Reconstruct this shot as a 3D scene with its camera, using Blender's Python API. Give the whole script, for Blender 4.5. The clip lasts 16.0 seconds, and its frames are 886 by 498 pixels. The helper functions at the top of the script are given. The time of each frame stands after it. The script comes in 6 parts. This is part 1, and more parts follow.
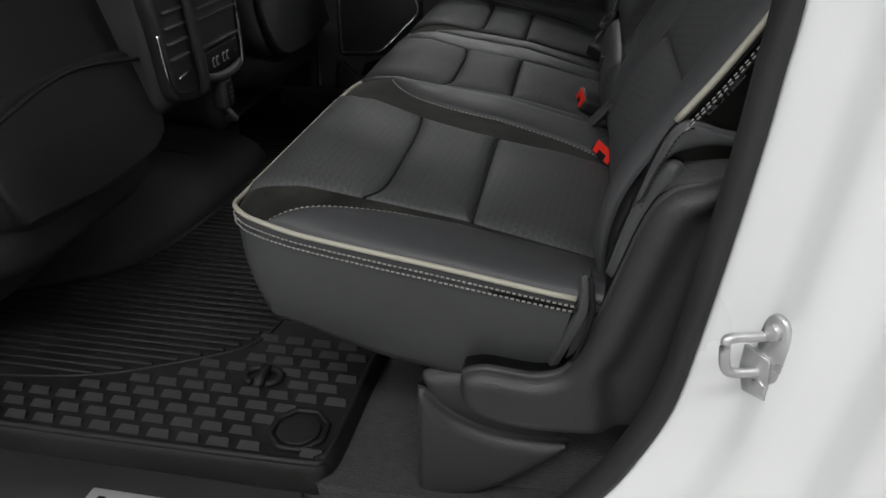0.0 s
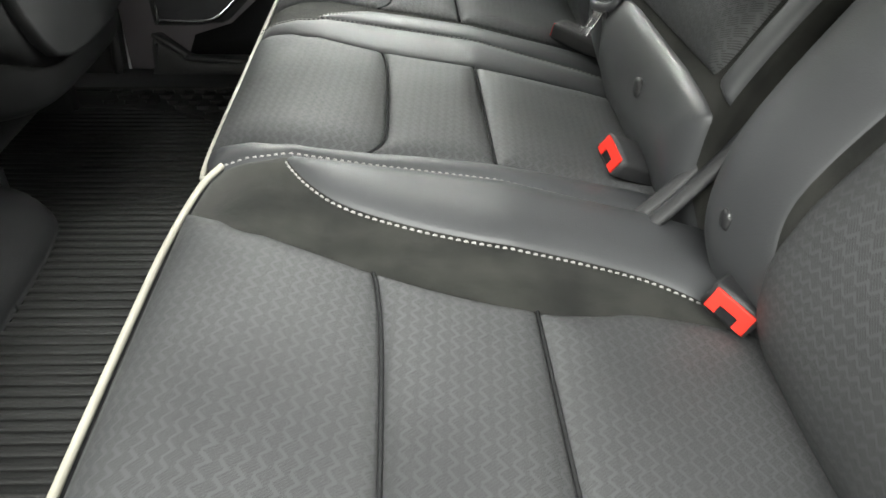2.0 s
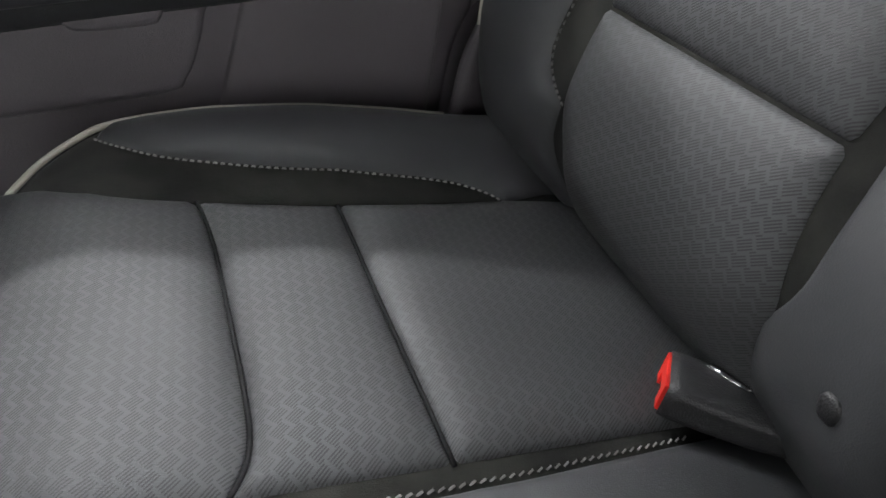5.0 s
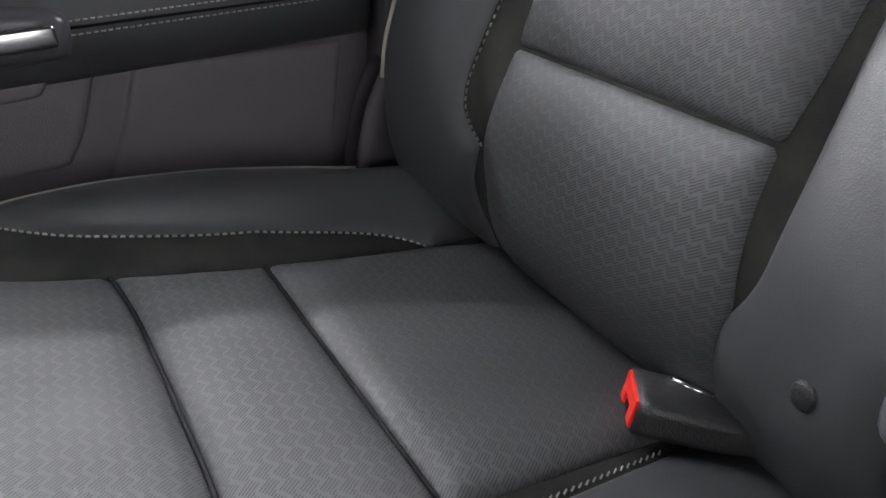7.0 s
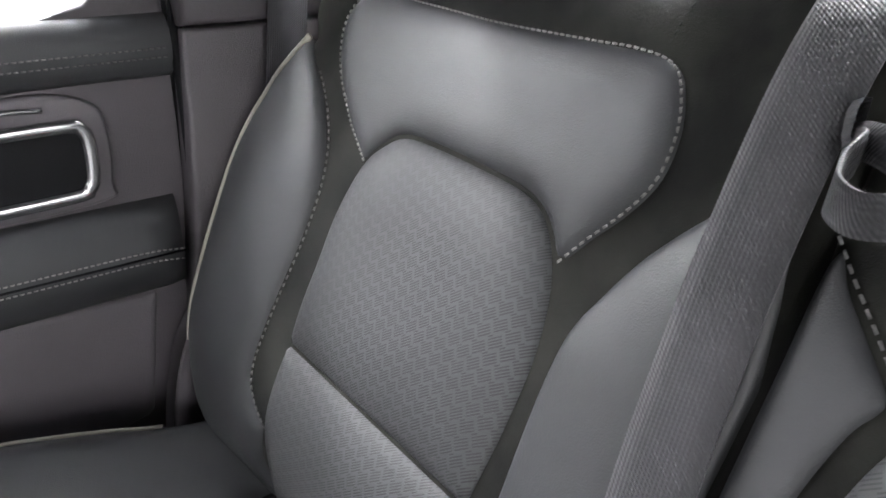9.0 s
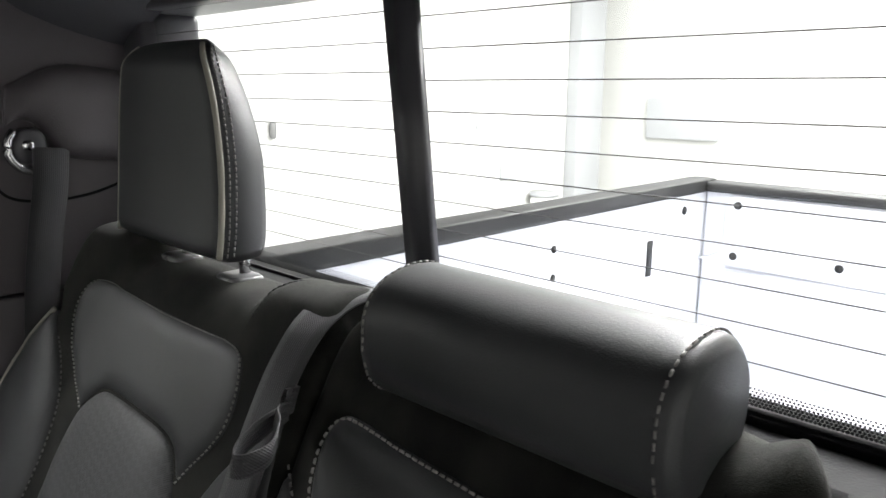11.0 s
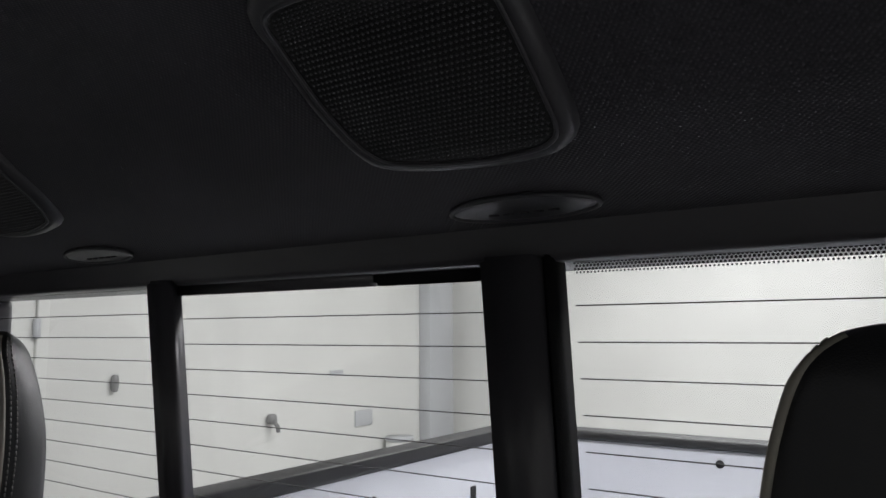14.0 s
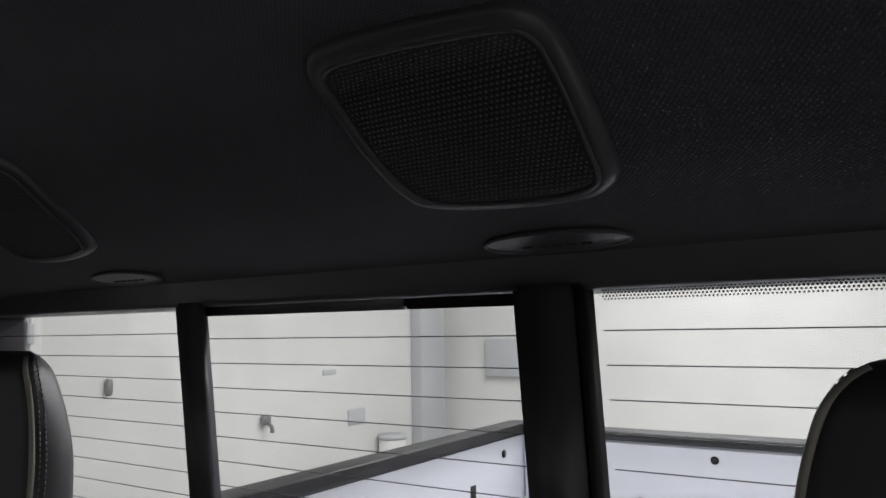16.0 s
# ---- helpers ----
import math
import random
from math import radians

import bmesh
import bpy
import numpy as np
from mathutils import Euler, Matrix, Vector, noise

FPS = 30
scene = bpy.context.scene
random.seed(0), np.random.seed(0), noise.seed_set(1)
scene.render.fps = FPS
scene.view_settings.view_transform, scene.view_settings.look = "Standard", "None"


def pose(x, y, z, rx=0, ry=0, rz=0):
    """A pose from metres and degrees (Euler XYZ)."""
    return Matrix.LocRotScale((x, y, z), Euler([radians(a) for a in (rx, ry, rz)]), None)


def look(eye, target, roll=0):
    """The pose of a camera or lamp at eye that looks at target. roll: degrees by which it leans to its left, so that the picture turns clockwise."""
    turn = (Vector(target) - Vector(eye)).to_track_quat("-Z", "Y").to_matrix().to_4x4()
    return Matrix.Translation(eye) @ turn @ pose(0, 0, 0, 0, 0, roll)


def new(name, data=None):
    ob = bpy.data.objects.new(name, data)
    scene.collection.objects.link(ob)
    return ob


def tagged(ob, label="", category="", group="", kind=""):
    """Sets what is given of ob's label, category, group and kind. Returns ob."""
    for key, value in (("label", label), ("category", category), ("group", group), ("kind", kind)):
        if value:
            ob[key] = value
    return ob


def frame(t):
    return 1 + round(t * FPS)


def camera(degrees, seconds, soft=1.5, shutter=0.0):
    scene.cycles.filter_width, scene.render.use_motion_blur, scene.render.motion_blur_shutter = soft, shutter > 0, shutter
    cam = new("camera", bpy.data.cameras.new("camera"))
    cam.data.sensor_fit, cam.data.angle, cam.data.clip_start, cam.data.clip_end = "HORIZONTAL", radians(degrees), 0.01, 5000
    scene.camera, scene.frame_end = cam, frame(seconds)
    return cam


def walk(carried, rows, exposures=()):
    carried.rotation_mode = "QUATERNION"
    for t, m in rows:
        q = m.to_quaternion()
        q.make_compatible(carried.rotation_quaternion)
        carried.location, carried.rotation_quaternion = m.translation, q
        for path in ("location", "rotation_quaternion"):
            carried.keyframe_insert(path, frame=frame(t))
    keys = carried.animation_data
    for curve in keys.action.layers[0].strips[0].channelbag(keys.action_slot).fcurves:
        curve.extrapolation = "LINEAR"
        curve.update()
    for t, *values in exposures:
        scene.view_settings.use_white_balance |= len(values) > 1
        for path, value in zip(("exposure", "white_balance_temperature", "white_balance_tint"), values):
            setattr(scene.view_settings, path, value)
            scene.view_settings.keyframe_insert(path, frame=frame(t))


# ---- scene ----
cam = camera(62.0, 16.0, shutter=0.12)
PATH = [
    (0, (0.43, -0.712, 0.832), (0.097, 1.0, -0.147), -0.5),
    (0.5, (0.386, -0.553, 0.809), (0.195, 1.116, -0.276), 0.6),
    (1, (0.323, -0.432, 0.811), (0.252, 1.195, -0.351), 0.7),
    (1.5, (0.238, -0.287, 0.815), (0.283, 1.326, -0.366), 1.3),
    (2, (0.214, -0.069, 0.794), (0.304, 1.54, -0.389), 1.5),
    (2.5, (0.187, 0.162, 0.781), (0.287, 1.755, -0.424), 1.1),
    (3, (0.154, 0.349, 0.77), (0.272, 1.927, -0.453), 0.3),
    (3.5, (0.137, 0.511, 0.809), (0.267, 2.08, -0.424), -0.9),
    (4, (0.135, 0.656, 0.807), (0.32, 2.211, -0.437), -1.7),
    (4.5, (0.167, 0.754, 0.757), (0.475, 2.3, -0.475), -1.6),
    (5, (0.206, 0.783, 0.759), (0.717, 2.29, -0.452), -1.1),
    (5.2, (0.215, 0.791, 0.762), (0.817, 2.283, -0.426), -0.9),
    (7.3, (0.159, 0.806, 0.735), (1.026, 2.278, -0.306), -0.8),
    (7.5, (0.17, 0.809, 0.743), (1.041, 2.289, -0.282), -0.7),
    (8, (0.253, 0.819, 0.788), (1.127, 2.318, -0.206), -0.2),
    (8.5, (0.273, 0.8, 0.856), (1.243, 2.268, -0.095), 0.6),
    (9, (0.299, 0.759, 0.915), (1.37, 2.214, 0.056), 0.4),
    (9.5, (0.315, 0.68, 0.963), (1.459, 2.132, 0.2), 0.1),
    (10, (0.317, 0.595, 1.007), (1.533, 2.039, 0.345), 0.1),
    (10.2, (0.322, 0.571, 1.025), (1.573, 2.009, 0.419), 0.2),
    (12.3, (0.325, 0.175, 1.097), (1.915, 1.367, 0.869), 0.0),
    (12.5, (0.297, 0.161, 1.097), (1.903, 1.337, 0.9), -0.1),
    (13, (0.277, 0.19, 1.104), (1.905, 1.352, 1.082), -0.2),
    (13.5, (0.267, 0.202, 1.11), (1.902, 1.34, 1.29), -0.3),
    (14, (0.281, 0.208, 1.125), (1.919, 1.333, 1.347), -0.3),
    (14.5, (0.284, 0.211, 1.131), (1.927, 1.33, 1.35), -0.6),
    (15, (0.281, 0.217, 1.134), (1.929, 1.329, 1.353), -0.7),
    (15.5, (0.273, 0.227, 1.135), (1.928, 1.328, 1.356), -0.8),
    (16, (0.235, 0.223, 1.15), (1.896, 1.317, 1.358), -1.1),
]
EXPOSURES = [(0.0, -0.15, 6450, 10), (0.5, 0.55, 6450, 10), (1.0, 1.12, 6500, 8), (1.5, 1.72, 6550, 6), (2.0, 2.32, 6600, 4), (3.0, 2.32, 6650, 2), (4.0, 2.2, 6500, 8), (5.2, 2.3, 6300, 12),
             (7.3, 2.4, 6250, 14), (8.0, 2.65, 6250, 14), (8.5, 3.08, 6250, 14), (9.0, 3.12, 6250, 14), (9.5, 2.7, 6400, 11), (10.2, 2.5, 6550, 9), (12.3, -0.2, 6350, 14), (16.0, -0.15, 6350, 14)]
walk(cam, [(t, look(eye, target, roll)) for t, eye, target, roll in PATH], EXPOSURES)

# ---- world and light ----
world = bpy.data.worlds.new("world")
scene.world = world
world.use_nodes = True
world.node_tree.nodes["Background"].inputs[0].default_value = (0.9, 0.95, 1.0, 1)
world.node_tree.nodes["Background"].inputs[1].default_value = 0.3

CEIL_Z = 2.85
# unseen strip lights: x, y, length along x, length along y, watts, tilt towards the truck, drop below the ceiling
# the first four are added fill; the last two follow the shadow edges on the cushion
LAMPS = ((-0.5, -1.75, 4.2, 0.40, 124, 0, 0.0), (0.0, -4.2, 5.0, 0.30, 20, 0, 0.0), (3.7, 1.3, 2.6, 0.90, 138, 0, 0.0), (-5.2, -0.5, 0.30, 5.0, 68, 0, 0.0),
         (0.2, 3.25, 3.0, 0.08, 20, -38, 0.0), (0.4, 3.94, 3.6, 0.08, 28, -48, 0.28))


def strip_light(x, y, sx, sy, watts, tilt, drop):
    """An unseen light strip at the ceiling: the lamp that shines down."""
    data = bpy.data.lights.new("unseen_strip_lamp", "AREA")
    data.shape, data.size, data.size_y, data.energy = "RECTANGLE", sx, sy, watts
    data.color = (1.0, 0.995, 0.985)
    ob = new("unseen_strip_lamp", data)
    ob.location = (x, y, CEIL_Z - 0.09 - drop)
    ob.rotation_euler = (radians(tilt), 0, 0)
    return ob


for lamp in LAMPS:
    strip_light(*lamp)


# ---- materials ----
def material(name, color, rough=0.5, metal=0.0, spread=0.25, grain=0.0, grain_size=900.0, blotch=6.0, coat=0.0, sheen=0.0, spec=0.5):
    """A surface with variation at two scales: broad blotches in colour and gloss, and fine grain in relief."""
    m = bpy.data.materials.new(name)
    m.use_nodes = True
    nt = m.node_tree
    b = nt.nodes["Principled BSDF"]
    b.inputs["Roughness"].default_value, b.inputs["Metallic"].default_value = rough, metal
    b.inputs["Coat Weight"].default_value, b.inputs["Sheen Weight"].default_value = coat, sheen
    b.inputs["Specular IOR Level"].default_value = spec
    co = nt.nodes.new("ShaderNodeTexCoord")
    n1 = nt.nodes.new("ShaderNodeTexNoise")
    n1.inputs["Scale"].default_value, n1.inputs["Detail"].default_value = blotch, 6
    nt.links.new(co.outputs["Object"], n1.inputs["Vector"])
    wide = nt.nodes.new("ShaderNodeMapRange")
    wide.inputs["From Min"].default_value, wide.inputs["From Max"].default_value = 0.28, 0.72
    wide.interpolation_type = "SMOOTHSTEP"
    swing = min(0.08, 0.5 * spread)
    nt.links.new(n1.outputs["Fac"], wide.inputs["Value"])
    ramp = nt.nodes.new("ShaderNodeMix")
    ramp.data_type = "RGBA"
    ramp.inputs[6].default_value = (*[c * (1 - spread) for c in color], 1)
    ramp.inputs[7].default_value = (*[min(1, c * (1 + spread)) for c in color], 1)
    nt.links.new(wide.outputs["Result"], ramp.inputs[0])
    nt.links.new(ramp.outputs[2], b.inputs["Base Color"])
    rr = nt.nodes.new("ShaderNodeMapRange")
    rr.inputs["To Min"].default_value, rr.inputs["To Max"].default_value = max(0.02, rough - swing), min(1, rough + swing)
    nt.links.new(wide.outputs["Result"], rr.inputs["Value"])
    nt.links.new(rr.outputs["Result"], b.inputs["Roughness"])
    if grain:
        v = nt.nodes.new("ShaderNodeTexVoronoi")
        v.inputs["Scale"].default_value = grain_size
        nt.links.new(co.outputs["Object"], v.inputs["Vector"])
        n2 = nt.nodes.new("ShaderNodeTexNoise")
        n2.inputs["Scale"].default_value, n2.inputs["Detail"].default_value = grain_size * 0.35, 3
        nt.links.new(co.outputs["Object"], n2.inputs["Vector"])
        add = nt.nodes.new("ShaderNodeMath")
        add.operation = "ADD"
        nt.links.new(v.outputs["Distance"], add.inputs[0])
        nt.links.new(n2.outputs["Fac"], add.inputs[1])
        bump = nt.nodes.new("ShaderNodeBump")
        bump.inputs["Strength"].default_value, bump.inputs["Distance"].default_value = grain, 0.001
        nt.links.new(add.outputs[0], bump.inputs["Height"])
        nt.links.new(bump.outputs["Normal"], b.inputs["Normal"])
    return m


def sums(nt, op, a, c=None):
    n = nt.nodes.new("ShaderNodeMath")
    n.operation = op
    for i, val in enumerate((a, c)):
        if val is None:
            continue
        if isinstance(val, (int, float)):
            n.inputs[i].default_value = val
        else:
            nt.links.new(val, n.inputs[i])
    return n.outputs[0]


def perforated(name, color, rough, spec, ca, sa, depth=0.40):
    """Leather with rows of fine perforations in a staggered weave, laid out in metres along the surface."""
    m = material(name, color, rough, spread=0.14, grain=0.12, grain_size=1100, blotch=7, spec=spec)
    nt = m.node_tree
    b = nt.nodes["Principled BSDF"]
    uv = nt.nodes.new("ShaderNodeUVMap")
    sep = nt.nodes.new("ShaderNodeSeparateXYZ")
    nt.links.new(uv.outputs[0], sep.inputs[0])
    u, v = sep.outputs[0], sep.outputs[1]
    # along (a) and across (c) the rows
    a = sums(nt, "ADD", sums(nt, "MULTIPLY", u, ca), sums(nt, "MULTIPLY", v, sa))
    c = sums(nt, "ADD", sums(nt, "MULTIPLY", u, -sa), sums(nt, "MULTIPLY", v, ca))
    row = sums(nt, "DIVIDE", c, 0.0018)
    idx = sums(nt, "FLOOR", row)
    inrow = sums(nt, "ABSOLUTE", sums(nt, "SUBTRACT", sums(nt, "FRACT", row), 0.5))
    line = sums(nt, "LESS_THAN", inrow, 0.23)
    # blocks of five rows, each block set along from the last; the first row of a block is short
    block = sums(nt, "FLOOR", sums(nt, "DIVIDE", idx, 5.0))
    first = sums(nt, "LESS_THAN", sums(nt, "FRACT", sums(nt, "DIVIDE", idx, 5.0)), 0.15)
    run = sums(nt, "FRACT", sums(nt, "ADD", sums(nt, "DIVIDE", a, 0.0126), sums(nt, "MULTIPLY", block, 0.37)))
    reach = sums(nt, "SUBTRACT", 0.80, sums(nt, "MULTIPLY", first, 0.48))
    dash = sums(nt, "LESS_THAN", run, reach)
    hole = sums(nt, "MULTIPLY", line, dash)
    mix = nt.nodes.new("ShaderNodeMix")
    mix.data_type = "RGBA"
    mix.inputs[7].default_value = (*[x * depth for x in color], 1)
    old = b.inputs["Base Color"].links[0].from_socket
    nt.links.new(old, mix.inputs[6])
    nt.links.new(hole, mix.inputs[0])
    nt.links.new(mix.outputs[2], b.inputs["Base Color"])
    # the pricked holes hold no gloss
    nt.links.new(sums(nt, "MULTIPLY", sums(nt, "SUBTRACT", 1.0, sums(nt, "MULTIPLY", hole, 0.14)), spec), b.inputs["Specular IOR Level"])
    bump = nt.nodes.new("ShaderNodeBump")
    bump.inputs["Strength"].default_value, bump.inputs["Distance"].default_value = 0.4, 0.0006
    bump.invert = True
    nt.links.new(hole, bump.inputs["Height"])
    nt.links.new(b.inputs["Normal"].links[0].from_socket, bump.inputs["Normal"])
    nt.links.new(bump.outputs["Normal"], b.inputs["Normal"])
    return m


def woven(name, color, rough, pitch, depth=0.6, axis=0):
    """Cloth or webbing with a fine rib along one direction of the surface."""
    m = material(name, color, rough, spread=0.2, blotch=15, sheen=0.1)
    nt = m.node_tree
    b = nt.nodes["Principled BSDF"]
    uv = nt.nodes.new("ShaderNodeUVMap")
    sep = nt.nodes.new("ShaderNodeSeparateXYZ")
    nt.links.new(uv.outputs[0], sep.inputs[0])
    w = sums(nt, "SINE", sums(nt, "MULTIPLY", sep.outputs[axis], 6.283 / pitch))
    w2 = sums(nt, "SINE", sums(nt, "MULTIPLY", sums(nt, "ADD", sums(nt, "MULTIPLY", sep.outputs[0], 0.8), sep.outputs[1]), 6.283 / 0.0024))
    bump = nt.nodes.new("ShaderNodeBump")
    bump.inputs["Strength"].default_value, bump.inputs["Distance"].default_value = depth, 0.0006
    nt.links.new(sums(nt, "ADD", sums(nt, "MULTIPLY", w, 0.45), sums(nt, "MULTIPLY", w2, 0.6)), bump.inputs["Height"])
    nt.links.new(bump.outputs["Normal"], b.inputs["Normal"])
    return m


def knitted(name, color, pitch):
    """Headliner cloth: rows of small knots, set half a step over in each row."""
    m = material(name, color, 0.95, spread=0.12, blotch=9, spec=0.25, sheen=0.05)
    nt = m.node_tree
    b = nt.nodes["Principled BSDF"]
    co = nt.nodes.new("ShaderNodeTexCoord")
    sep = nt.nodes.new("ShaderNodeSeparateXYZ")
    nt.links.new(co.outputs["Object"], sep.inputs[0])
    k = 6.283 / pitch
    p = sums(nt, "SINE", sums(nt, "MULTIPLY", sums(nt, "ADD", sep.outputs[0], sep.outputs[1]), k * 0.6))
    q = sums(nt, "SINE", sums(nt, "MULTIPLY", sums(nt, "SUBTRACT", sep.outputs[0], sep.outputs[1]), k * 0.6))
    knot = sums(nt, "MULTIPLY", sums(nt, "ADD", p, 1.0), sums(nt, "ADD", q, 1.0))
    bump = nt.nodes.new("ShaderNodeBump")
    bump.inputs["Strength"].default_value, bump.inputs["Distance"].default_value = 0.4, 0.0005
    nt.links.new(knot, bump.inputs["Height"])
    nt.links.new(bump.outputs["Normal"], b.inputs["Normal"])
    mix = nt.nodes.new("ShaderNodeMix")
    mix.data_type = "RGBA"
    nt.links.new(b.inputs["Base Color"].links[0].from_socket, mix.inputs[6])
    mix.inputs[7].default_value = (*[c * 1.7 for c in color], 1)
    nt.links.new(sums(nt, "MULTIPLY", knot, 0.07), mix.inputs[0])
    nt.links.new(mix.outputs[2], b.inputs["Base Color"])
    return m


def clear_glass(name):
    m = bpy.data.materials.new(name)
    m.use_nodes = True
    b = m.node_tree.nodes["Principled BSDF"]
    b.inputs["Base Color"].default_value = (0.86, 0.88, 0.86, 1)
    b.inputs["Roughness"].default_value, b.inputs["IOR"].default_value = 0.0, 1.45
    b.inputs["Transmission Weight"].default_value = 1.0
    return m


LEATHER = material("black_leather", (0.041, 0.042, 0.0445), 0.50, spread=0.14, grain=0.14, grain_size=850, blotch=5, spec=0.44)
PERF = perforated("perforated_leather", (0.056, 0.057, 0.059), 0.58, 0.32, 0.79, 0.61, 0.56)
PERF_BACK = perforated("perforated_back_leather", (0.054, 0.055, 0.057), 0.58, 0.32, -0.81, 0.59, 0.55)
SUEDE = material("dark_suede", (0.0145, 0.0145, 0.0125), 0.95, spread=0.75, grain=0.3, grain_size=1500, blotch=16, sheen=0.06, spec=0.15)
PIPING = material("beige_piping", (0.33, 0.315, 0.265), 0.5, spread=0.08, grain=0.1, grain_size=800)
THREAD = material("pale_thread", (0.23, 0.225, 0.215), 0.8, spread=0.2, blotch=200)
THREAD_DARK = material("grey_thread", (0.12, 0.117, 0.115), 0.8, spread=0.2, blotch=200)
# black for the flap thread and for the shade in the panel grooves
SEAM_CORD = material("black_groove_shade_and_thread", (0.019, 0.019, 0.020), 0.95, spread=0.2, blotch=200, spec=0.1)
PLASTIC = material("black_grained_plastic", (0.022, 0.022, 0.0232), 0.52, spread=0.15, grain=0.35, grain_size=700, blotch=4)
PLASTIC_SMOOTH = material("black_smooth_plastic", (0.058, 0.057, 0.064), 0.38, spread=0.15, grain=0.08, grain_size=400)
TRIM = material("charcoal_trim", (0.082, 0.073, 0.080), 0.55, spread=0.12, grain=0.3, grain_size=800, blotch=4)
# TRIM made lighter: near-side light on the far door is put into the colour
DOOR_TRIM = material("lit_charcoal_door_trim", (0.112, 0.101, 0.110), 0.55, spread=0.12, grain=0.3, grain_size=800, blotch=4)
RUBBER = material("black_rubber", (0.0075, 0.0075, 0.0075), 0.62, spec=0.35, spread=0.3, grain=0.25, grain_size=500, blotch=12)
SEAL = material("door_seal_rubber", (0.020, 0.020, 0.022), 0.62, spread=0.15, grain=0.15, grain_size=600)
CARPET = material("dark_carpet", (0.016, 0.016, 0.0165), 1.0, spread=0.4, grain=0.9, grain_size=600, blotch=60, sheen=0.2)
CHROME = material("satin_chrome", (0.62, 0.62, 0.63), 0.22, 1.0, spread=0.05)
STEEL = material("zinc_steel", (0.56, 0.56, 0.57), 0.34, 0.7, spread=0.15, blotch=30)
PAINT = material("white_car_paint", (0.78, 0.79, 0.80), 0.28, spread=0.02, coat=0.6, blotch=3)
BEDPAINT = material("white_bed_paint", (0.76, 0.77, 0.82), 0.45, spread=0.04, blotch=4, grain=0.05, grain_size=200)
# far darker than LEATHER: the shade on the front seats is in this colour
SEATBACK = material("shaded_black_seat_back", (0.014, 0.014, 0.015), 0.55, spread=0.15, grain=0.2, grain_size=700, blotch=5, spec=0.35)
RED = material("red_plastic", (0.72, 0.025, 0.015), 0.4, spread=0.08)
BELT = woven("seat_belt_webbing", (0.036, 0.035, 0.039), 0.6, 0.0026, 0.55, 0)
LINER = knitted("headliner_cloth", (0.058, 0.057, 0.066), 0.0021)
MESH = material("grille_mesh", (0.045, 0.045, 0.049), 0.45, spread=0.1)
FRIT = material("black_ceramic_print", (0.01, 0.01, 0.011), 0.5, spread=0.1)
GUIDE = material("grey_guide_plastic", (0.10, 0.10, 0.105), 0.28, spread=0.1)
WIRE = material("heater_wire", (0.03, 0.028, 0.027), 0.6, spread=0.1)
GLASS = clear_glass("window_glass")
WALL = material("white_wall_paint", (0.74, 0.74, 0.72), 0.75, spread=0.05, grain=0.15, grain_size=60, blotch=1.5)
WALL_GREY = material("grey_wall_paint", (0.52, 0.53, 0.55), 0.7, spread=0.05, blotch=2)
CONCRETE = material("grey_concrete", (0.36, 0.36, 0.35), 0.5, spread=0.15, grain=0.3, grain_size=80, blotch=3)
SILVER = material("silver_plate", (0.55, 0.55, 0.57), 0.35, 0.6, spread=0.05)
DARK = material("deep_black_trim", (0.008, 0.008, 0.009), 0.75, spread=0.1, grain=0.2, grain_size=500, spec=0.2)


# ---- mesh helpers ----
def link(name, bm, mat, parent=None, label="", smooth=True):
    me = bpy.data.meshes.new(name)
    bm.to_mesh(me)
    bm.free()
    if smooth:
        me.polygons.foreach_set("use_smooth", [True] * len(me.polygons))
    me.materials.append(mat)
    ob = new(name, me)
    if parent is not None:
        ob.parent = parent
    if label:
        tagged(ob, label)
    return ob


def part(name, bm, mat, parent, label="", smooth=True):
    return link(name, bm, mat, parent, label, smooth)


def thing(name, at, label, category, group=""):
    ob = new(name)
    ob.empty_display_size = 0.05
    return tagged(ob, label, category, group)


def catmull(pts, per=6, closed=False):
    """A smooth line through the points."""
    pts = [Vector(p) for p in pts]
    n = len(pts)
    out = []
    for i in range(n if closed else n - 1):
        if closed:
            p0, p1, p2, p3 = pts[i - 1], pts[i], pts[(i + 1) % n], pts[(i + 2) % n]
        else:
            p1, p2 = pts[i], pts[i + 1]
            p0 = pts[i - 1] if i else p1 + (p1 - p2)
            p3 = pts[i + 2] if i + 2 < n else p2 + (p2 - p1)
        for k in range(per):
            t = k / per
            out.append(0.5 * (2 * p1 + (p2 - p0) * t + (2 * p0 - 5 * p1 + 4 * p2 - p3) * t * t + (3 * p1 - p0 - 3 * p2 + p3) * t ** 3))
    if not closed:
        out.append(pts[-1].copy())
    return out


def evenly(pts, step, closed=False):
    """The line, cut into pieces of about that length."""
    pts = [Vector(p) for p in pts]
    if closed:
        pts = pts + [pts[0].copy()]
    d = [0.0]
    for p, q in zip(pts, pts[1:]):
        d.append(d[-1] + (q - p).length)
    count = max(2, round(d[-1] / step))
    out, j = [], 0
    for k in range(count if closed else count + 1):
        s = d[-1] * k / count
        while j < len(d) - 2 and d[j + 1] < s:
            j += 1
        w = (s - d[j]) / max(1e-9, d[j + 1] - d[j])
        out.append(pts[j].lerp(pts[j + 1], w))
    return out


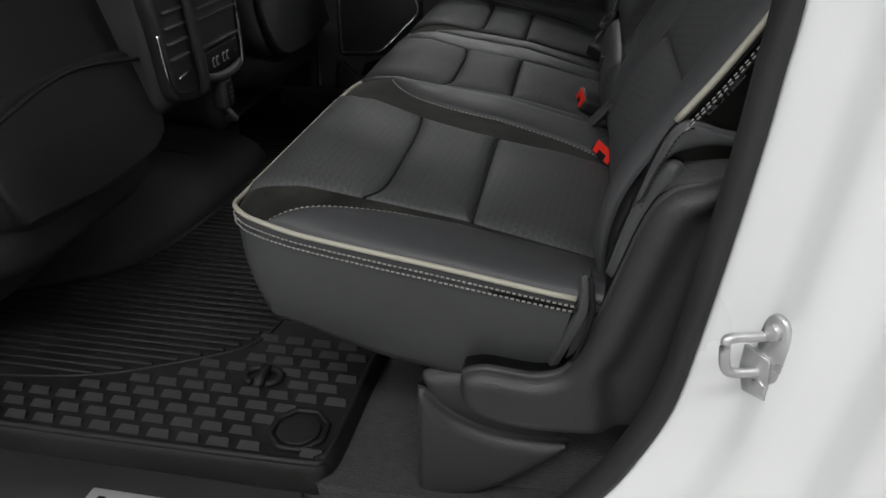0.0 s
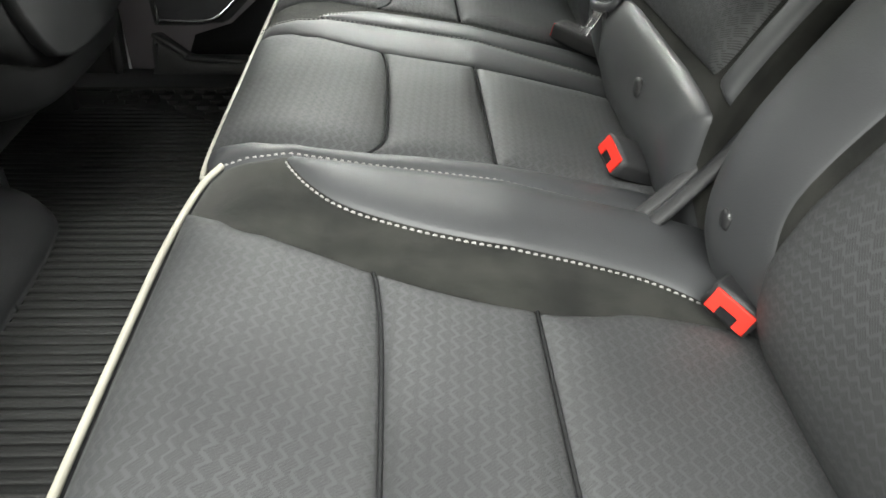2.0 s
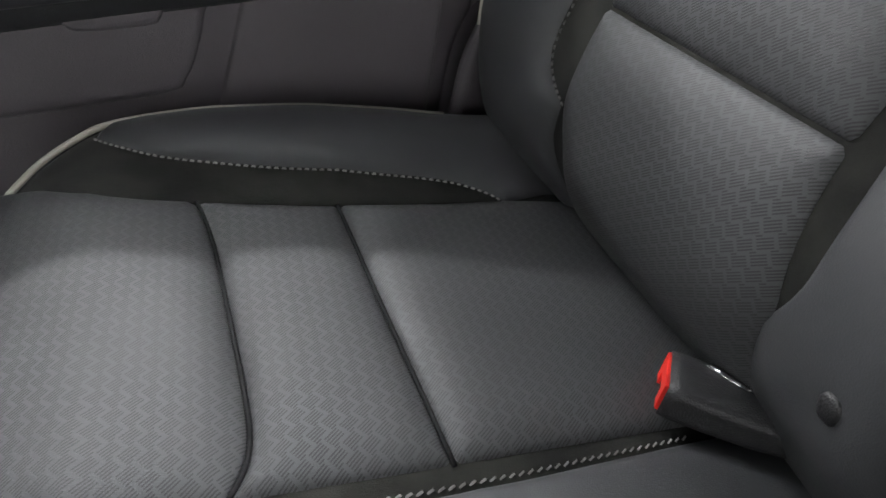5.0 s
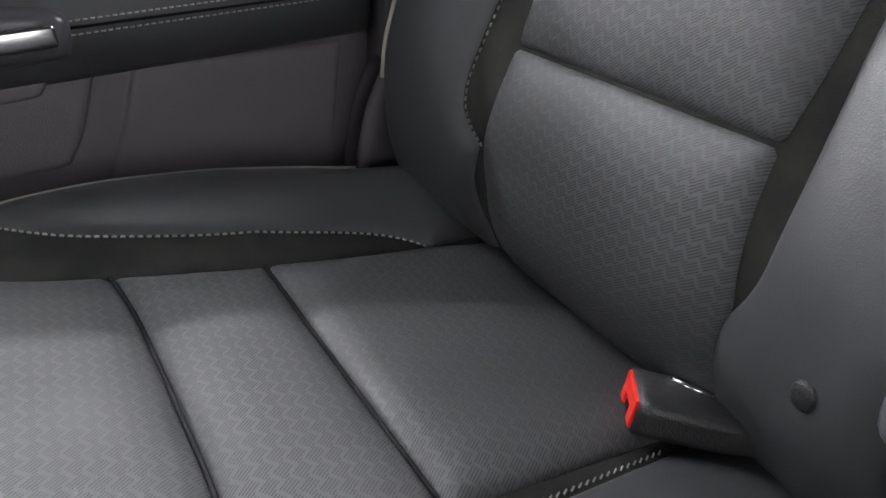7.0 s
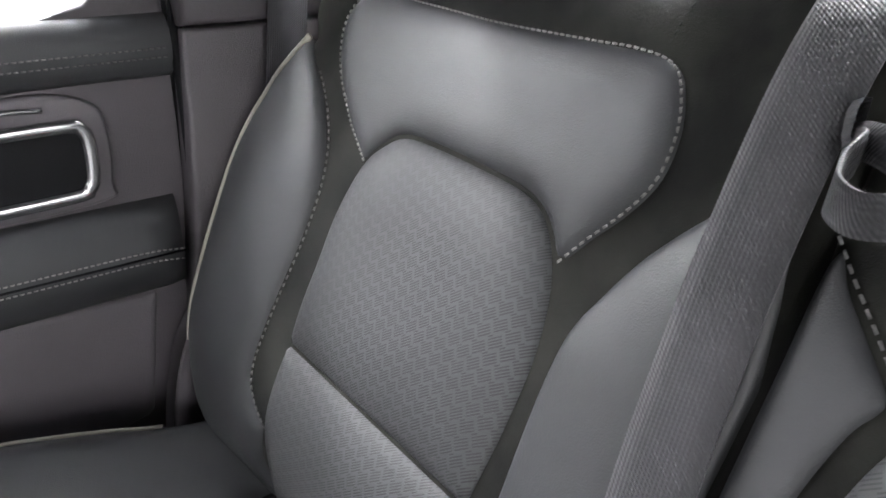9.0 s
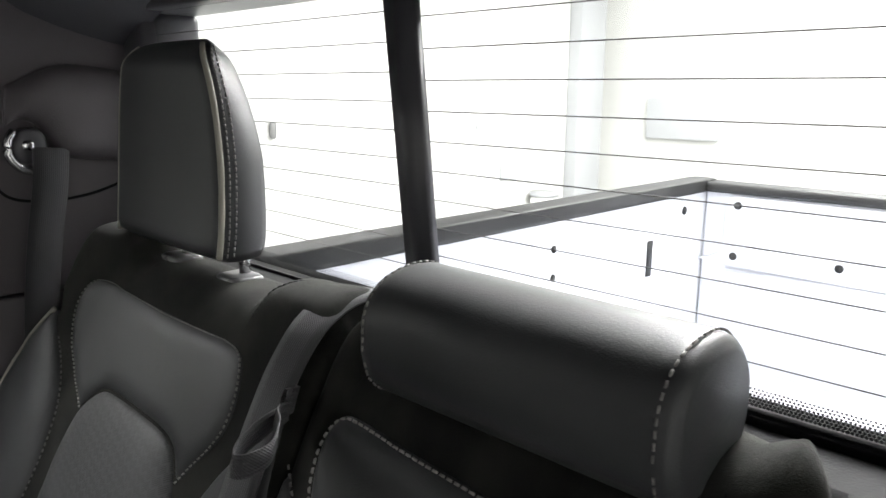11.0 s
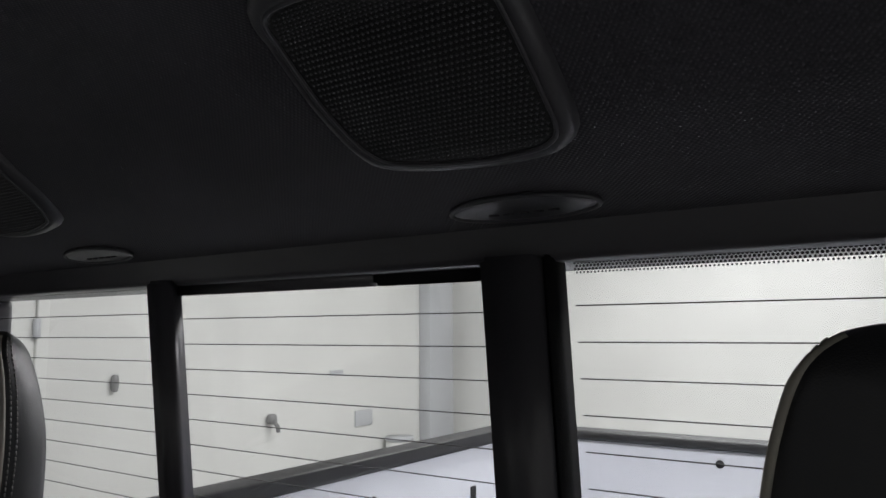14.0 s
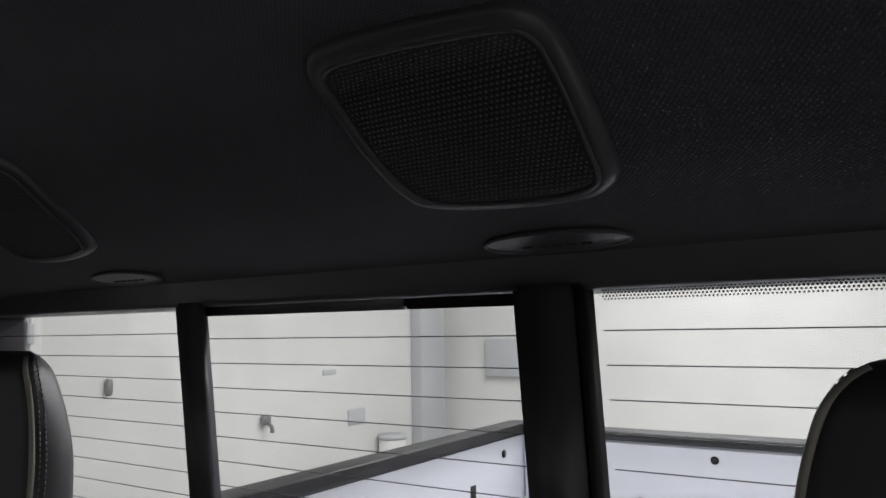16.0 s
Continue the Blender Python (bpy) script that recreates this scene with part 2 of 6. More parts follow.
def tube(path, r, seg=8, closed=False, flat=1.0, up=(0, 0, 1), bm=None):
    """A round (or flattened) cord along a line."""
    bm = bm or bmesh.new()
    path = [Vector(p) for p in path]
    n = len(path)
    rings = []
    for i, p in enumerate(path):
        a = path[i - 1] if (i or closed) else p
        b = path[(i + 1) % n] if (i + 1 < n or closed) else p
        t = (b - a).normalized()
        u = Vector(up)
        s = t.cross(u)
        if s.length < 1e-3:
            s = t.cross(Vector((1, 0, 0)))
        s.normalize()
        w = s.cross(t).normalized()
        rings.append([bm.verts.new(p + r * (math.cos(6.2832 * k / seg) * s + flat * math.sin(6.2832 * k / seg) * w)) for k in range(seg)])
    for i in range(n if closed else n - 1):
        q, o = rings[i], rings[(i + 1) % n]
        for k in range(seg):
            bm.faces.new((q[k], q[(k + 1) % seg], o[(k + 1) % seg], o[k]))
    if not closed:
        bm.faces.new(rings[0][::-1])
        bm.faces.new(rings[-1])
    return bm


def loft(rows, closed=False, caps=False, bm=None):
    """A skin over rows of points of equal length."""
    bm = bm or bmesh.new()
    vs = [[bm.verts.new(p) for p in row] for row in rows]
    m = len(vs[0])
    for q, o in zip(vs, vs[1:]):
        for k in range(m if closed else m - 1):
            bm.faces.new((q[k], q[(k + 1) % m], o[(k + 1) % m], o[k]))
    if caps:
        bm.faces.new(vs[0][::-1])
        bm.faces.new(vs[-1])
    bmesh.ops.recalc_face_normals(bm, faces=bm.faces)
    return bm


def slab(a, b, bevel=0.0, seg=2):
    """A block from corner a to corner b with rounded edges."""
    bm = bmesh.new()
    bmesh.ops.create_cube(bm, size=1)
    for v in bm.verts:
        v.co = Vector([a[i] + (v.co[i] + 0.5) * (b[i] - a[i]) for i in range(3)])
    if bevel:
        bmesh.ops.bevel(bm, geom=list(bm.edges), offset=bevel, segments=seg, affect="EDGES", profile=0.5)
    return bm


def prism(outline, place, depth, bevel=0.0, seg=3):
    """An outline in a plane pulled out to a depth; place(u, v, w) gives the point in space. The face at w = depth has rounded edges."""
    bm = bmesh.new()
    n = len(outline)
    rows = [(0.0, 0.0)]
    if bevel:
        for k in range(seg + 1):
            ang = math.pi / 2 * k / seg
            rows.append((bevel * (1 - math.cos(ang)), depth - bevel + bevel * math.sin(ang)))
    else:
        rows.append((0.0, depth))
    o = [Vector(p).to_2d() for p in outline]
    area = sum(o[i - 1].x * o[i].y - o[i].x * o[i - 1].y for i in range(n))
    side = 1 if area > 0 else -1
    inw = []
    for i in range(n):
        t = (o[(i + 1) % n] - o[i - 1]).normalized()
        inw.append(Vector((-t.y, t.x)) * side)
    rings = [[bm.verts.new(place(o[i].x + inw[i].x * ins, o[i].y + inw[i].y * ins, w)) for i in range(n)] for ins, w in rows]
    for q, r in zip(rings, rings[1:]):
        for i in range(n):
            bm.faces.new((q[i], q[(i + 1) % n], r[(i + 1) % n], r[i]))
    bm.faces.new(rings[0][::-1])
    bm.faces.new(rings[-1])
    bmesh.ops.recalc_face_normals(bm, faces=bm.faces)
    return bm


def blob(c, r, e=0.5, nu=40, nv=24, shape=None):
    """A cushion-like solid with rounded corners; e sets how square it is, shape moves its points."""
    bm = bmesh.new()
    f = lambda w, p: math.copysign(abs(w) ** p, w)  # noqa: E731
    rows = []
    for j in range(1, nv):
        th = math.pi * j / nv - math.pi / 2
        row = []
        for i in range(nu):
            ph = 2 * math.pi * i / nu
            p = Vector((f(math.cos(th), e) * f(math.cos(ph), e), f(math.cos(th), e) * f(math.sin(ph), e), f(math.sin(th), e)))
            if shape:
                p = shape(p)
            row.append(bm.verts.new((c[0] + p.x * r[0], c[1] + p.y * r[1], c[2] + p.z * r[2])))
        rows.append(row)
    for q, o in zip(rows, rows[1:]):
        for i in range(nu):
            bm.faces.new((q[i], q[(i + 1) % nu], o[(i + 1) % nu], o[i]))
    bm.faces.new(rows[0][::-1])
    bm.faces.new(rows[-1])
    return bm


def distances(pts, ring):
    """How far each point lies from a closed line, and whether it is inside."""
    p = np.array(pts)
    a = np.array(ring)
    b = np.roll(a, -1, 0)
    ab = b - a
    ap = p[:, None] - a[None]
    t = np.clip((ap * ab).sum(-1) / np.maximum((ab * ab).sum(-1), 1e-12), 0, 1)
    d = np.linalg.norm(ap - t[..., None] * ab, axis=-1).min(1)
    cond = (a[None, :, 1] > p[:, None, 1]) != (b[None, :, 1] > p[:, None, 1])
    with np.errstate(divide="ignore", invalid="ignore"):
        xs = a[None, :, 0] + (p[:, None, 1] - a[None, :, 1]) * ab[None, :, 0] / ab[None, :, 1]
    inside = (cond & (p[:, None, 0] < xs)).sum(1) % 2 == 1
    return d, inside


def patch(name, outline, surf, mat, parent, puff=0.01, r=0.022, step=0.011, edge=-0.003, skirt=0.012, label="", wrinkle=0.0, smooth_line=True):
    """A piece of upholstery: the outline laid on a surface, rounded down to its seams. surf(u, v, h) gives the point at height h over the surface."""
    from mathutils.geometry import delaunay_2d_cdt

    ring = [tuple(p) for p in evenly([(p[0], p[1], 0) for p in outline], 0.006, True)]
    ring = [(p[0], p[1]) for p in ring]
    n = len(ring)
    arr = np.array(ring)
    lo, hi = arr.min(0), arr.max(0)
    gx, gy = np.meshgrid(np.arange(lo[0], hi[0], step), np.arange(lo[1], hi[1], step))
    grid = np.stack([gx.ravel(), gy.ravel()], 1)
    tang = np.roll(arr, -1, 0) - np.roll(arr, 1, 0)
    tang /= np.maximum(np.linalg.norm(tang, axis=1), 1e-9)[:, None]
    nor = np.stack([-tang[:, 1], tang[:, 0]], 1)
    area = (arr[:, 0] * np.roll(arr[:, 1], -1) - np.roll(arr[:, 0], -1) * arr[:, 1]).sum()
    nor *= 1 if area > 0 else -1
    more = [grid]
    lim = [np.full(len(grid), 0.012)]
    for off in (0.0018, 0.005, 0.010):
        more.append(arr + nor * off)
        lim.append(np.full(n, off * 0.85))
    cand, lim = np.concatenate(more), np.concatenate(lim)
    d, ins = distances(cand, ring)
    cand = cand[ins & (d > lim)]
    verts = [Vector(p) for p in ring] + [Vector(p) for p in cand]
    vs, _, fs, *_ = delaunay_2d_cdt(verts, [(i, (i + 1) % n) for i in range(n)], [], 1, 1e-7)
    pts = np.array([(v.x, v.y) for v in vs])
    d, _ = distances(pts, ring)
    k = np.clip(d / r, 0, 1)
    h = edge + puff * np.sqrt(np.maximum(0, 1 - (1 - k) ** 2))
    bm = bmesh.new()
    uvl = bm.loops.layers.uv.new("UVMap")
    bv = []
    for (u, v), hh in zip(pts, h):
        if wrinkle:
            hh += wrinkle * noise.noise((u * 14, v * 14, 3.7)) * min(1, (hh - edge) / max(1e-6, puff))
        bv.append(bm.verts.new(surf(u, v, hh)))
    low, turn = {}, None
    uvs = {vv: pts[i] for i, vv in enumerate(bv)}
    for f in fs:
        try:
            fc = bm.faces.new([bv[i] for i in f])
        except ValueError:
            continue
        if turn is None:
            c = pts[list(f)].mean(0)
            fc.normal_update()
            turn = fc.normal.dot(surf(c[0], c[1], 0.01) - surf(c[0], c[1], 0.0)) < 0
        if turn:
            fc.normal_flip()
    for e in [e for e in bm.edges if len(e.link_faces) == 1]:
        q = []
        for vv in e.verts:
            if vv not in low:
                u, v = uvs[vv]
                low[vv] = bm.verts.new(surf(u, v, edge - skirt))
                uvs[low[vv]] = uvs[vv]
            q.append(vv)
        bm.faces.new((q[0], q[1], low[q[1]], low[q[0]]))
    for fc in bm.faces:
        for lp in fc.loops:
            lp[uvl].uv = uvs[lp.vert]
    return part(name, bm, mat, parent, label)


def stitches(name, line, surf, parent, mat=None, pitch=0.0062, length=0.0040, width=0.0014, lift=0.001, label="", slant=0.0):
    """A row of single thread stitches along a line on a surface."""
    bm = bmesh.new()
    pts = evenly([(p[0], p[1], 0) for p in line], pitch)
    for p, q in zip(pts, pts[1:]):
        c = (p + q) / 2
        o = surf(c.x, c.y, lift)
        up = (surf(c.x, c.y, lift + 0.01) - o).normalized()
        t = (surf(q.x, q.y, lift) - surf(p.x, p.y, lift)).normalized()
        s = up.cross(t).normalized()
        t = (t + slant * s).normalized()
        s = up.cross(t).normalized()
        a, b = t * length / 2, s * width / 2
        base = [o - a - b, o + a - b, o + a + b, o - a + b]
        top = [o - a * 0.6 - b * 0.5 + up * 0.0011, o + a * 0.6 - b * 0.5 + up * 0.0011, o + a * 0.6 + b * 0.5 + up * 0.0011, o - a * 0.6 + b * 0.5 + up * 0.0011]
        v0 = [bm.verts.new(x - up * 0.0005) for x in base]
        v1 = [bm.verts.new(x) for x in top]
        bm.faces.new(v1)
        for k in range(4):
            bm.faces.new((v0[k], v0[(k + 1) % 4], v1[(k + 1) % 4], v1[k]))
    return tagged(part(name, bm, mat or THREAD, parent, label), kind="stuff")


def on(surf, line, h):
    return [surf(p[0], p[1], h) for p in line]


def curve2(pts, per=6):
    return [(p.x, p.y) for p in catmull([(a, b, 0) for a, b in pts], per)]


def clipx(line, a, b):
    """The part of a line y(x) between two x, with its ends."""
    xs, ys = [p[0] for p in line], [p[1] for p in line]
    at = lambda x: float(np.interp(x, xs, ys))  # noqa: E731
    return [(a, at(a))] + [p for p in line if a + 1e-4 < p[0] < b - 1e-4] + [(b, at(b))]


# ---- the cab's shell ----
def structure(name, bm, mat, label="", smooth=False):
    return tagged(link(name, bm, mat, None, "", smooth), label, "", "", "structure")


YC = 0.705
FLOOR_Z = 0.10

structure("floor", slab((-1.6, -0.07, FLOOR_Z - 0.06), (0.86, 1.50, FLOOR_Z)), CARPET, "dark grey carpeted cab floor")

# headliner: bends down to the rear window
LINER_X = [-1.0, -0.6, 0.30, 0.46, 0.53, 0.575, 0.61, 0.655, 0.70, 0.735, 0.775, 0.80]
LINER_Z = [1.29, 1.325, 1.34, 1.332, 1.318, 1.300, 1.272, 1.241, 1.224, 1.214, 1.205, 1.202]


def liner(u, v, h):
    """u: across the cab (y), v: along it (x), h: down from the cloth."""
    z = float(np.interp(v, LINER_X, LINER_Z))
    z2 = float(np.interp(v + 0.012, LINER_X, LINER_Z))
    z1 = float(np.interp(v - 0.012, LINER_X, LINER_Z))
    n = Vector((z2 - z1, 0, -0.024)).normalized()
    side = max(0.0, abs(u - 0.715) - 0.55)
    return Vector((v, u, z - 1.1 * side * side)) + n * h


rows = []
for v in list(np.linspace(-1.0, 0.3, 8)) + list(np.linspace(0.34, 0.80, 47)):
    rows.append([liner(u, v, 0.0) for u in np.linspace(-0.10, 1.53, 40)])
structure("ceiling", loft(rows), LINER, "black woven headliner cloth", True)
structure("roof", loft([[Vector((x, y, 1.42 - 0.10 * ((y - 0.715) / 0.85) ** 4)) for y in np.linspace(-0.16, 1.59, 14)] for x in np.linspace(-1.06, 0.88, 6)]), PAINT, "white painted cab roof", True)

# rear wall below, beside and over the window
structure("wall_rear", slab((0.835, -0.12, FLOOR_Z), (0.875, 1.55, 0.846)), DARK, "black trimmed rear cab wall")
structure("wall_rear_header", slab((0.775, -0.12, 1.1765), (0.875, 1.55, 1.30), 0.006), PLASTIC_SMOOTH, "black trim over the rear window", True)
structure("wall_rear_side_far", slab((0.785, 1.452, 0.846), (0.875, 1.55, 1.179), 0.01), PLASTIC_SMOOTH, "black trim beside the rear window", True)
structure("wall_rear_side_near", slab((0.785, -0.12, 0.846), (0.875, 0.035, 1.179), 0.01), PLASTIC_SMOOTH, "black trim beside the rear window", True)
structure("window_sill", slab((0.715, -0.05, 0.80), (0.86, 1.48, 0.842), 0.012, 3), DARK, "black shelf trim under the rear window", True)


def pane_x(z):
    return 0.797 + 0.11 * (1.18 - z)


def rear_window():
    win = tagged(new("window_1"), "rear window with a sliding middle pane and heater wires", "window", "", "structure")

    def glass(y0, y1, z0, z1, off):
        bm = bmesh.new()
        q = [(y0, z0), (y1, z0), (y1, z1), (y0, z1)]
        a = [bm.verts.new((pane_x(z) + off, y, z)) for y, z in q]
        b = [bm.verts.new((pane_x(z) + off + 0.004, y, z)) for y, z in q]
        bm.faces.new(a)
        bm.faces.new(b[::-1])
        for k in range(4):
            bm.faces.new((a[k], b[k], b[(k + 1) % 4], a[(k + 1) % 4]))
        bmesh.ops.recalc_face_normals(bm, faces=bm.faces)
        ob = part("pane", bm, GLASS, win, "clear window pane", False)
        ob.visible_shadow = False
        return ob

    glass(0.03, 0.452, 0.84, 1.185, 0.003)
    glass(0.934, 1.46, 0.84, 1.185, 0.003)
    glass(0.490, 0.935, 0.84, 1.172, 0.008)

    def post(y0, y1, z0, z1, front, back, mat, name="window_frame", bev=0.004):
        bm = slab((0, y0, z0), (1, y1, z1))
        for v in bm.verts:
            v.co.x = pane_x(v.co.z) + (front if v.co.x < 0.5 else back)
        bmesh.ops.bevel(bm, geom=list(bm.edges), offset=bev, segments=2, affect="EDGES")
        return part(name, bm, mat, win)

    post(0.455, 0.503, 0.84, 1.181, -0.041, 0.007, PLASTIC_SMOOTH)
    post(0.449, 0.4545, 0.84, 1.181, -0.030, 0.0015, DARK, "gasket", 0.002)
    post(0.894, 0.928, 0.84, 1.181, -0.041, -0.022, PLASTIC_SMOOTH)
    post(0.930, 0.944, 0.84, 1.181, -0.024, 0.010, PLASTIC_SMOOTH, "slider_frame", 0.003)
    post(0.5035, 0.640, 1.1665, 1.183, -0.002, 0.012, DARK, "slider_frame", 0.003)
    post(0.6405, 0.9295, 1.1665, 1.183, -0.006, 0.012, PLASTIC_SMOOTH, "slider_frame", 0.003)
    post(0.5035, 0.9295, 0.838, 0.852, -0.004, 0.012, DARK, "slider_frame", 0.003)
    # latch of the sliding pane
    out = curve2([(0.458, 0.868), (0.426, 0.876), (0.422, 0.905), (0.426, 0.926), (0.442, 0.938), (0.458, 0.936)], 4)
    part("latch", prism(out, lambda u, v, w: Vector((pane_x(v) - 0.034 - w, u, v)), 0.020, 0.007), PLASTIC_SMOOTH, win, "black rounded sliding window latch")
    # heater wires
    for k in range(10):
        for y0, y1, off, top, step in ((0.035, 0.444, 0.0022, 1.144, 0.0277), (0.498, 0.931, 0.0072, 1.1405, 0.0283), (0.940, 1.45, 0.0022, 1.147, 0.0276)):
            z = top - step * k
            x = pane_x(z) + off
            part("heater_wire", tube([(x, y0, z), (x, y1, z)], 0.00055, 5), WIRE, win)
    # dotted black print along the pane edges
    bm = bmesh.new()
    low, top = [0.8535 + 0.0025 * k for k in range(7)], [1.1690 + 0.0025 * k for k in range(5)]
    for y0, y1, zs, off in ((0.035, 0.444, low, 0.0022), (0.498, 0.931, low[:6], 0.0072), (0.940, 1.45, low, 0.0022), (0.035, 0.444, top, 0.0022), (0.940, 1.45, top[3:], 0.0022)):
        for j, z in enumerate(zs):
            k = (len(zs) - 1 - j) / len(zs) if z < 1 else j / len(zs)
            rad = 0.0009 + 0.0006 * k
            for i in range(int((y1 - y0) / 0.0029)):
                y = y0 + 0.0029 * (i + 0.5 * (j % 2))
                bm.faces.new([bm.verts.new((pane_x(z) + off, y + rad * math.cos(a), z + rad * math.sin(a))) for a in (0.0, 1.047, 2.094, 3.142, 4.189, 5.236)])
    tagged(part("dot_print", bm, FRIT, win, "dotted black ceramic print", False), kind="stuff")


rear_window()


def pillar_trim(far):
    m = (lambda y: y) if far else (lambda y: 2 * YC - y)
    nm = "far" if far else "near"
    pts = [(0.535, 0.798), (0.80, 0.798), (0.80, 1.30), (0.56, 1.30), (0.533, 1.0)]
    structure("pillar_trim_upper_" + nm, prism(pts, lambda u, v, w: Vector((u, m(1.56 - w), v)), 0.045, 0.012), TRIM, "charcoal plastic roof pillar trim", True)
    pts = [(0.505, FLOOR_Z), (0.80, FLOOR_Z), (0.80, 0.7945), (0.537, 0.7945), (0.525, 0.62), (0.505, 0.45)]
    structure("pillar_trim_lower_" + nm, prism(pts, lambda u, v, w: Vector((u, m(1.56 - w), v)), 0.040, 0.006), TRIM, "charcoal plastic pillar trim beside the seat", True)


pillar_trim(True)
structure("wall_far_upper", slab((-1.06, 1.55, 1.20), (0.56, 1.60, 1.36)), TRIM, "charcoal roof rail trim")
structure("wall_far_lower", slab((-1.6, 1.605, -0.10), (0.88, 1.64, 0.79)), PAINT, "white outer door skins")
structure("wall_far_quarter", slab((0.56, 1.565, -0.10), (0.88, 1.604, 1.30)), PAINT, "white outer cab corner")
structure("wall_near_quarter", slab((0.64, -0.17, 0.05), (0.88, -0.125, 1.30)), PAINT, "white outer cab corner")
structure("wall_near_inner", slab((0.640, -0.112, 0.10), (0.80, -0.085, 1.25), 0.01), TRIM, "charcoal plastic trim behind the door opening", True)
structure("wall_near_upper", slab((-1.06, -0.17, 1.215), (0.66, -0.10, 1.38), 0.02), TRIM, "charcoal roof rail trim over the door opening", True)
# unseen front door and pillar, added to keep lamp light off the front seats
structure("unseen_front_door_near", slab((-1.66, -0.17, -0.05), (-0.60, -0.12, 0.80), 0.01), TRIM, "charcoal front door panel", True)
structure("unseen_pillar_near_front", slab((-0.66, -0.17, -0.05), (-0.50, -0.09, 1.30), 0.02), PLASTIC, "dark plastic pillar trim between the doors", True)
structure("wall_front", slab((-1.72, -0.15, -0.1), (-1.66, 1.58, 0.95)), DARK, "dark dashboard bulkhead")

# the seal round the door opening, and the white body outside it
SEAL_LINE = catmull([(0.577, 0, 1.22), (0.576, 0, 1.0), (0.574, 0, 0.85), (0.571, 0, 0.722), (0.568, 0, 0.675), (0.564, 0, 0.61), (0.557, 0, 0.53), (0.546, 0, 0.425), (0.533, 0, 0.335), (0.507, 0, 0.26),
                     (0.477, 0, 0.20), (0.435, 0, 0.145), (0.37, 0, 0.105), (0.27, 0, 0.085), (0.0, 0, 0.078), (-0.7, 0, 0.075)], 6)


def offsets(line):
    out = []
    for i, p in enumerate(line):
        t = (line[min(i + 1, len(line) - 1)] - line[max(i - 1, 0)]).normalized()
        out.append(Vector((-t.z, 0, t.x)))
    return out


SEAL_OUT = offsets(SEAL_LINE)


def swept(section):
    """A section of (outward, y) carried along the door opening."""
    return loft([[p + o * a + Vector((0, y, 0)) for a, y in section] for p, o in zip(SEAL_LINE, SEAL_OUT)])


sec = [(-0.003, -0.088), (-0.006, -0.100), (-0.004, -0.110), (0.000, -0.118), (0.006, -0.123), (0.013, -0.120), (0.016, -0.108), (0.016, -0.09)]
structure("door_seal", swept(sec), SEAL, "dark rubber seal round the door opening", True)
sec = [(0.008, -0.085), (0.012, -0.112), (0.016, -0.120), (0.024, -0.128), (0.046, -0.143), (0.056, -0.156), (0.062, -0.172), (0.070, -0.186), (0.084, -0.194), (0.104, -0.201), (0.114, -0.212), (0.12, -0.240), (0.13, -0.256),
       (0.16, -0.262), (0.40, -0.265)]
structure("door_jamb", swept(sec), PAINT, "glossy white painted door jamb", True)


def striker():
    t = thing("door_striker", None, "zinc steel door striker loop on the white door jamb", "striker")
    out = [(0.418 + 0.045 * math.cos(a), (0.018 + 0.004 * math.cos(2 * a)) * math.sin(a)) for a in np.linspace(0, 6.2832, 28, endpoint=False)]
    ax = Vector((0.609, -0.166, 0.022))
    nrm = Vector((-0.80, -0.60, 0)).normalized()
    side = Vector((0.60, -0.80, 0)).normalized()
    part("plate", prism(out, lambda u, v, w: ax + side * v + Vector((0, 0, u)) + nrm * w, 0.005, 0.002), STEEL, t)
    for dz in (-0.028, 0.030):
        ring = [(0.0085 * math.cos(a), 0.0085 * math.sin(a)) for a in np.linspace(0, 6.2832, 7)[:-1]]
        part("bolt", prism(ring, lambda u, v, w: ax + side * v + Vector((0, 0, 0.418 + dz + u)) + nrm * (0.004 + w), 0.006, 0.002), STEEL, t)
    p0 = ax + side * -0.004
    fwd = Vector((-0.75, -0.25, 0)).normalized()
    loop = [p0 + Vector((0, 0, 0.440)), p0 + fwd * 0.015 + Vector((0, 0, 0.440)), p0 + fwd * 0.036 + Vector((0, 0, 0.441)), p0 + fwd * 0.042 + Vector((0, 0, 0.436)),
            p0 + fwd * 0.038 + Vector((0, 0, 0.412)), p0 + fwd * 0.031 + Vector((0, 0, 0.404)), p0 + fwd * 0.015 + Vector((0, 0, 0.402)), p0 + Vector((0, 0, 0.402))]
    part("loop", tube(catmull(loop, 5), 0.0047, 10), STEEL, t, "bright steel wire loop")
    part("backing", prism([(0.375, -0.012), (0.395, -0.020), (0.42, -0.02), (0.42, 0.008), (0.38, 0.012)], lambda u, v, w: ax + side * (v - 0.004) + Vector((0, 0, u)) + nrm * (0.004 + w), 0.004, 0.001), STEEL, t)


striker()


# plastic trims beside the near cushion
TRIM_OUT = curve2([(0.322, 0.285), (0.324, 0.305), (0.333, 0.311), (0.350, 0.317), (0.379, 0.315), (0.409, 0.314), (0.436, 0.326), (0.454, 0.358), (0.467, 0.403), (0.483, 0.460), (0.494, 0.499), (0.505, 0.527), (0.514, 0.540),
                   (0.526, 0.549), (0.552, 0.557), (0.590, 0.566), (0.602, 0.55), (0.592, 0.50), (0.575, 0.40), (0.556, 0.31), (0.530, 0.262), (0.506, 0.250), (0.445, 0.241), (0.382, 0.241), (0.343, 0.252), (0.325, 0.268)], 4)


